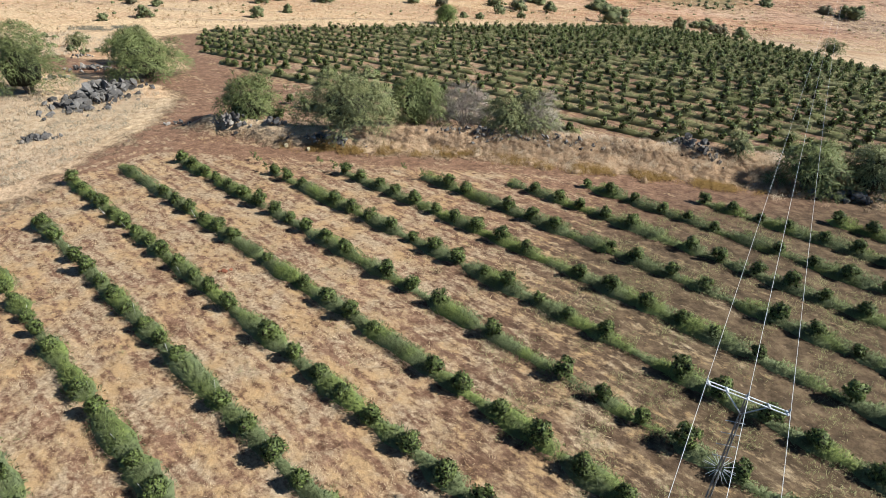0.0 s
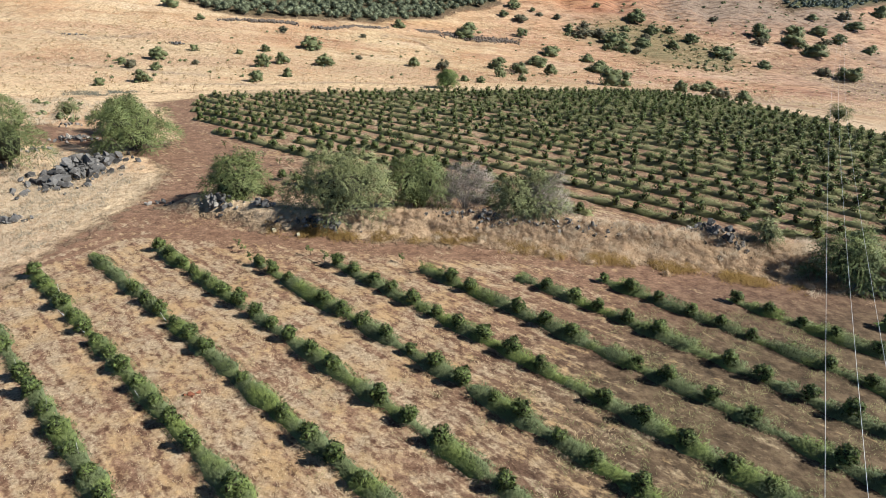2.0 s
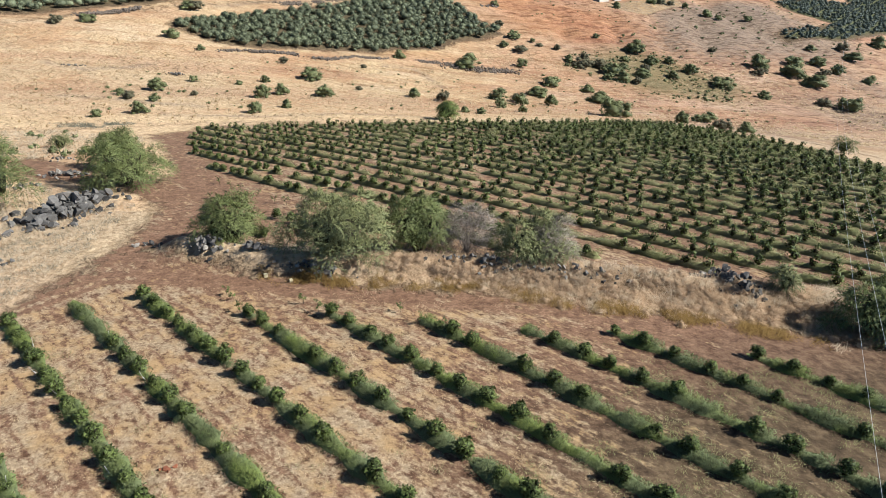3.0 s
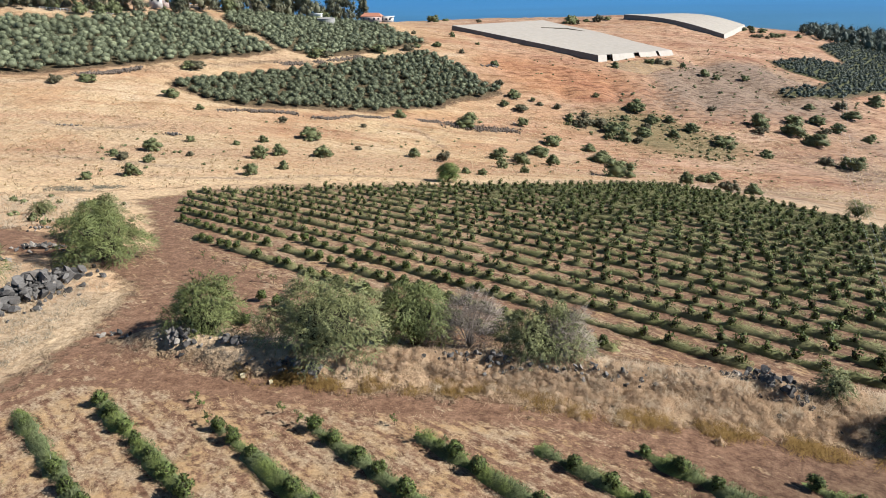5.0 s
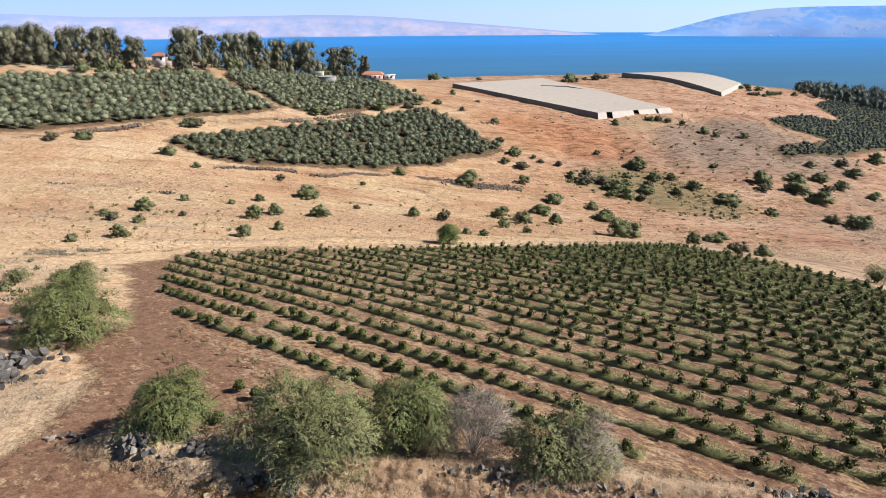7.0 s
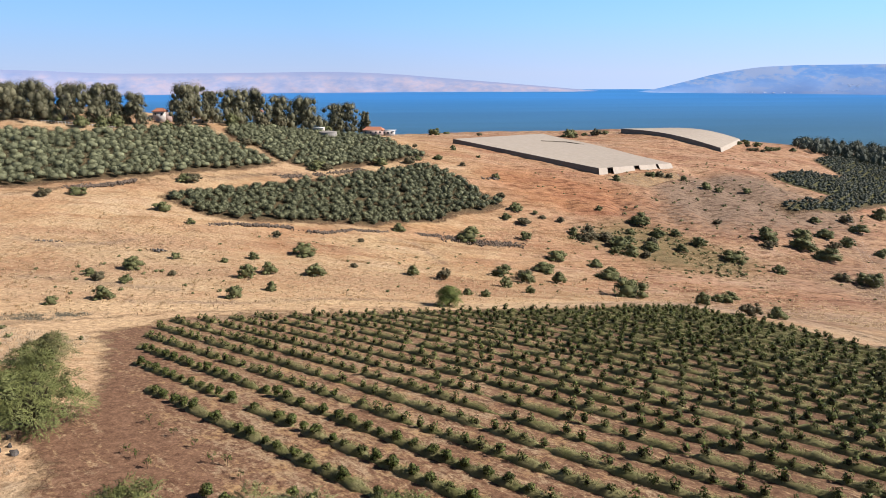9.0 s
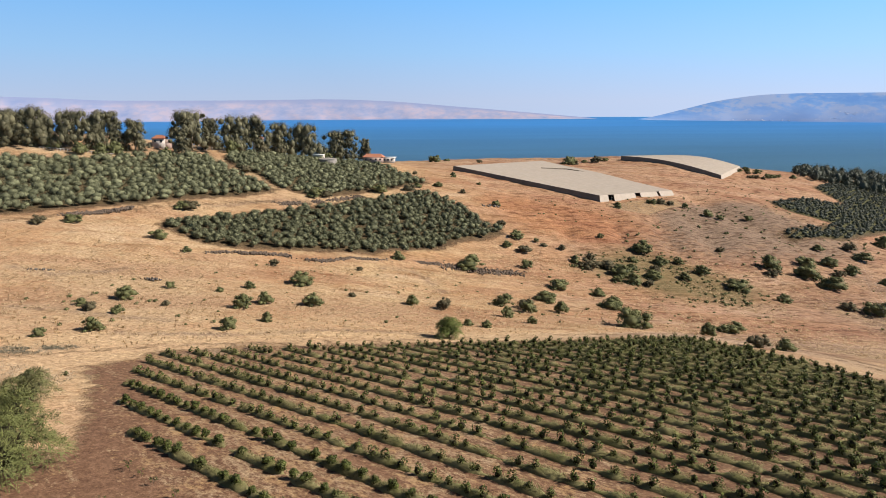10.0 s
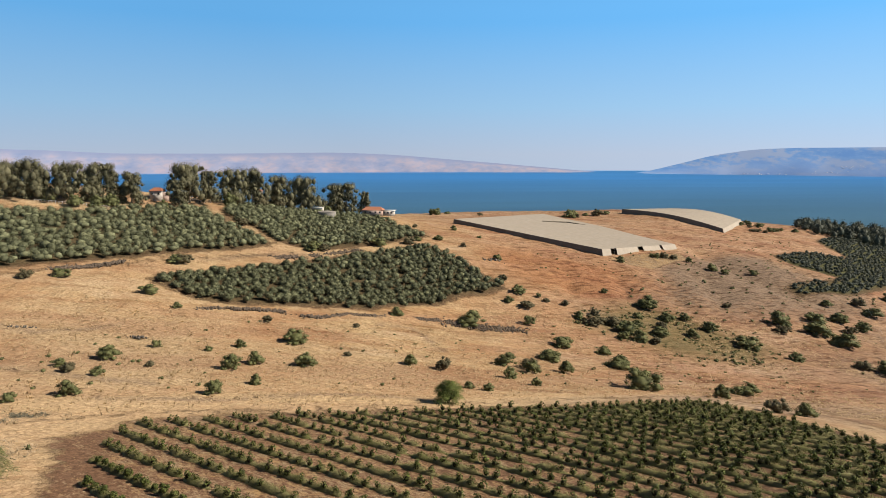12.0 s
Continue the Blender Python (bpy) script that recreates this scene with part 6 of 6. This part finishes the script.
def tussocks(name, label, spots, radius, height, blades, mat, rng):
    """Domed grass clumps whose blades flop outwards over one another."""
    n = len(spots)
    r, h = radius * rng.uniform(0.55, 1.45, n), height * rng.uniform(0.55, 1.4, n)
    d = unit(rng.normal(size=(n * blades, 3)))
    d[:, 2] = np.abs(d[:, 2])
    rr, hh = np.repeat(r, blades)[:, None], np.repeat(h, blades)[:, None]
    p = np.repeat(spots, blades, 0) + d * np.concatenate([rr, rr, hh], 1) * rng.uniform(0.7, 1.35, (n * blades, 1))
    flat = d * (1.0, 1.0, 0.0)
    axis = unit(unit(flat) * 0.45 + np.array([0.2, -0.35, -0.15]) + unit(rng.normal(size=d.shape)) * 0.8)
    body = [(co + q, fc) for q, a, b in zip(spots, r, h) for co, fc in core(rng, [(0, 0, 0, a, a, b)], 0.8, 4, 7)]
    return tagged(new(name, joined(name, [leaf_quads(rng, p, d, 0.55, 0.04, 0.0, 1.0, axis, 0.6)] + body, mat)), label, "grass", kind="stuff")


def scatter(rng, poly, n):
    p = np.array(poly, float)
    lo, hi = p.min(0), p.max(0)
    q = rng.uniform(lo, hi, (n * 4, 2))
    q = q[inside(q[:, 0], q[:, 1], poly)][:n]
    return np.concatenate([q, land(q[:, 0], q[:, 1])[:, None]], 1)


def clumped(spots, rng):
    """Keeps the spots that fall into patches."""
    keep = [noise.noise(Vector((p[0] * 0.3, p[1] * 0.3, 2.0))) + rng.normal(0, 0.12) > 0.02 for p in spots]
    return spots[np.array(keep)]


def along(rng, line, n, wide, shift=(0.0, 0.0)):
    line = np.asarray(line, float)
    k = rng.integers(0, len(line) - 1, n)
    f = rng.uniform(0, 1, n)[:, None]
    q = line[k] * (1 - f) + line[k + 1] * f + rng.normal(0, wide, (n, 2)) + np.array(shift)
    return np.concatenate([q, land(q[:, 0], q[:, 1])[:, None]], 1)


tussocks("dry_grass_bank", "tall pale straw tussocks covering the bank", clumped(along(rng, BANK[3:], 950, 2.0, (0, -0.8)), rng), 0.62, 0.34, 130, MAT_STRAW, rng)
SKIRT = np.array([(6, 74.2), (18, 72), (28, 70.4), (38, 67.6), (50, 64)], float)
tussocks("dry_grass_skirt", "flopped pale straw tussocks spilling down the bank", clumped(along(rng, SKIRT, 760, 1.7), rng), 0.62, 0.32, 120, MAT_STRAW, rng)
tufts("dry_grass_low", "short straw grass between the tussocks", np.concatenate([along(rng, BANK[3:], 1600, 2.2, (0, -0.8)), along(rng, SKIRT, 900, 1.8)]), 0.7, 14, MAT_STRAW, rng, 0.03, 0.8, 0.15)
tufts("pale_grass_bank", "pale feathery grass clumps on the bank", along(rng, BANK[4:], 160, 2.6, (0.0, -1.2)), 1.0, 50, MAT_PALE_STRAW, rng, 0.03, 0.9, 0.5)
FOOT = np.array([(-20, 76.2), (-9, 74.4), (3, 73), (10, 71.6), (18, 69.2), (26, 66.9), (36, 63.4)], float)
tufts("rust_grass", "rust-coloured low grass along the foot of the bank", clumped(along(rng, FOOT, 4200, 0.75), rng), 0.6, 11, MAT_RUST, rng, 0.04, 0.5)
tufts("dry_grass_west", "knee-high straw grass beside the dirt yard", scatter(rng, TALL_STRAW, 9000), 0.5, 6, MAT_PALE_STRAW, rng, 0.04)
HILL_STRAW = [(-150, 150), (-100, 170), (-70, 195), (-20, 210), (30, 232), (90, 275), (160, 240), (260, 300), (300, 460), (150, 440), (40, 400), (0, 350), (-100, 315), (-200, 310)]
tufts("dry_grass_hill", "straw grass tussocks over the dry hillside", clumped(scatter(rng, HILL_STRAW, 26000), rng), 0.75, 6, MAT_HILL_STRAW, rng, 0.2, 0.9)
tufts("thistle_hill", "brown dry thistle clumps over the straw hillside", clumped(scatter(rng, HILL_STRAW, 2200), rng), 0.9, 7, MAT_RUST, rng, 0.12, 0.7)
WEST_STRAW = [(-80, 110), (-86, 128), (-70, 148), (-72, 165), (-100, 175), (-130, 160), (-120, 110), (-95, 95)]
tufts("dry_grass_yard", "straw grass between shrubs beyond the yard", scatter(rng, WEST_STRAW, 3500), 0.8, 6, MAT_PALE_STRAW, rng, 0.09, 0.7)

MAT_FORB = leaf_mat("grey_forb_leaf", (0.10, 0.095, 0.07), (0.29, 0.27, 0.205), 0.85, 0.15, 3.0)
tufts("grey_forbs", "grey-green dry forbs among the straw", clumped(np.concatenate([scatter(rng, TALL_STRAW, 2600), scatter(rng, WEST_STRAW, 1800)]), rng), 0.45, 16, MAT_FORB, rng, 0.045, 0.8, 0.35)

GREY_BAND = np.array([(-102.5, 183.1), (-96.1, 185.4), (-88.4, 188.1)], float)
tufts("grey_forb_band", "grey-brown dry weeds along the field track", clumped(along(rng, GREY_BAND, 520, 2.2), rng), 0.6, 16, MAT_FORB, rng, 0.08, 1.0, 0.3)

# low scrub clumps, too many and small to count
pieces = []
for poly, n, r0, r1 in ((GREEN_GULLY, 260, 0.5, 1.7), (WEST_STRAW, 60, 0.5, 1.5), (SCRUB, 150, 0.4, 2.0), ([(-170, 200), (-60, 215), (80, 290), (250, 330), (300, 450), (60, 400), (-100, 300)], 190, 0.4, 1.1), ([(40, 440), (140, 500), (300, 620), (420, 800), (300, 780), (230, 640), (60, 520)], 150, 0.5, 1.3)):
    for x, y, z in scatter(rng, poly, n):
        r = rng.uniform(r0, r1)
        lobes = np.array([(rng.normal(0, 0.3) * r, rng.normal(0, 0.3) * r, 0.3 * r, r * 0.6, r * 0.6, r * 0.5) for _ in range(3)])
        pts, out = on_lobes(rng, lobes, 26)
        co, fc, face = leaf_quads(rng, pts, out, 0.5 * r + 0.15, 0.25 * r + 0.06, 0.1)
        pieces.append((co + (x, y, z), fc, face))
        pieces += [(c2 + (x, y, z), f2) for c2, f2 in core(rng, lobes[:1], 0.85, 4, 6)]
tagged(new("low_scrub", joined("low_scrub", pieces, MAT_BUSH)), "low dark scrub dotted over the dry slopes", "scrub", kind="stuff")

# straw tufts left between the lower rows
q = clumped(scatter(rng, [(-44, 8), (-44, 66), (-30, 74), (0, 70), (12, 40), (8, 5)], 9000), rng)
tufts("straw_litter", "flattened straw tufts between orchard rows", q, 0.26, 6, MAT_HILL_STRAW, rng, 0.028, 0.5, 0.2)
# loose weeds between the lower rows
q = np.concatenate([scatter(rng, [(-40, 10), (-42, 60), (-30, 68), (0, 66), (30, 60), (55, 40), (50, 5)], 500), scatter(rng, [(5, 14), (2, 40), (20, 60), (55, 50), (50, 10)], 3200)])
tufts("loose_weeds", "thin green weeds sprouting between orchard rows", clumped(q, rng), 0.28, 22, MAT_WEED_DRY, rng, 0.028, 0.7)


# ---- small things ----
def yellow_box(x, y, s, label):
    ob = tagged(new("yellow_box"), label, "box", "yellow boxes")
    ob.matrix_basis = spot(x, y, 0.4)
    bm = bmesh.new()
    bmesh.ops.create_cube(bm, size=1.0, matrix=Matrix.Translation((0, 0, 0.2)) @ Matrix.Diagonal((s, s * 0.8, 0.4, 1)))
    bmesh.ops.bevel(bm, geom=bm.edges[:], offset=0.05, segments=2, affect="EDGES")
    part_bm("body", bm, MAT_YELLOW, ob)
    bm = bmesh.new()
    bmesh.ops.create_cube(bm, size=1.0, matrix=Matrix.Translation((0, 0, 0.42)) @ Matrix.Diagonal((s * 0.9, s * 0.7, 0.05, 1)))
    part_bm("lid", bm, MAT_YELLOW, ob)
    return ob


yellow_box(-20.2, 75.7, 0.46, "yellow plastic box at the foot of the bank")
yellow_box(-17.1, 74.6, 0.36, "small yellow plastic box beside the track")

clod = stone_forms(MAT_CLOD, 740, 3)
heap = tagged(new("soil_clods"), "small heap of red-brown earth clods", "soil heap")
for k, (dx, dy, r) in enumerate(((0, 0, 0.8), (0.5, 0.15, 0.6), (-0.45, -0.1, 0.55), (0.1, -0.35, 0.45))):
    st = part("clod", clod[k % 3], heap)
    st.matrix_basis = Matrix.Translation(at_ground(-19 + dx, 44.2 + dy, 0.1)) @ Euler((k, 0.4 * k, 1.3 * k)).to_matrix().to_4x4() @ Matrix.Scale(r, 4)

# white growing sleeves and stakes among the western rows
for c, ss in ((9.0, (-58, -50.5, -44, -37, -31, -24)), (14.9, (-70, -65, -60, -52, -47)), (3.1, (-50, -44, -37, -31, -26)), (20.8, (-66, -57))):
    for s in ss:
        x, y = LOW_SIDE * (c + rng.normal(0, 0.3)) + s * LOW_WAY
        ob = tagged(new("plant_stake"), "thin white stake leaning beside a young tree", "stake", "stakes in the lower orchard")
        ob.matrix_basis = spot(x, y)
        lean = rng.normal(0, 0.25, 2)
        part("stake", joined("stake", [limb((0, 0, -0.2), (lean[0] * 0.6, lean[1] * 0.6, 1.1), 0.014, 0.012, 5)], MAT_WHITE_TUBE), ob)
        part("sleeve", joined("sleeve", [limb((0, 0, -0.05), (lean[0] * 0.25, lean[1] * 0.25, 0.36), 0.05, 0.045, 7)], MAT_WHITE_TUBE), ob, "white trunk sleeve")
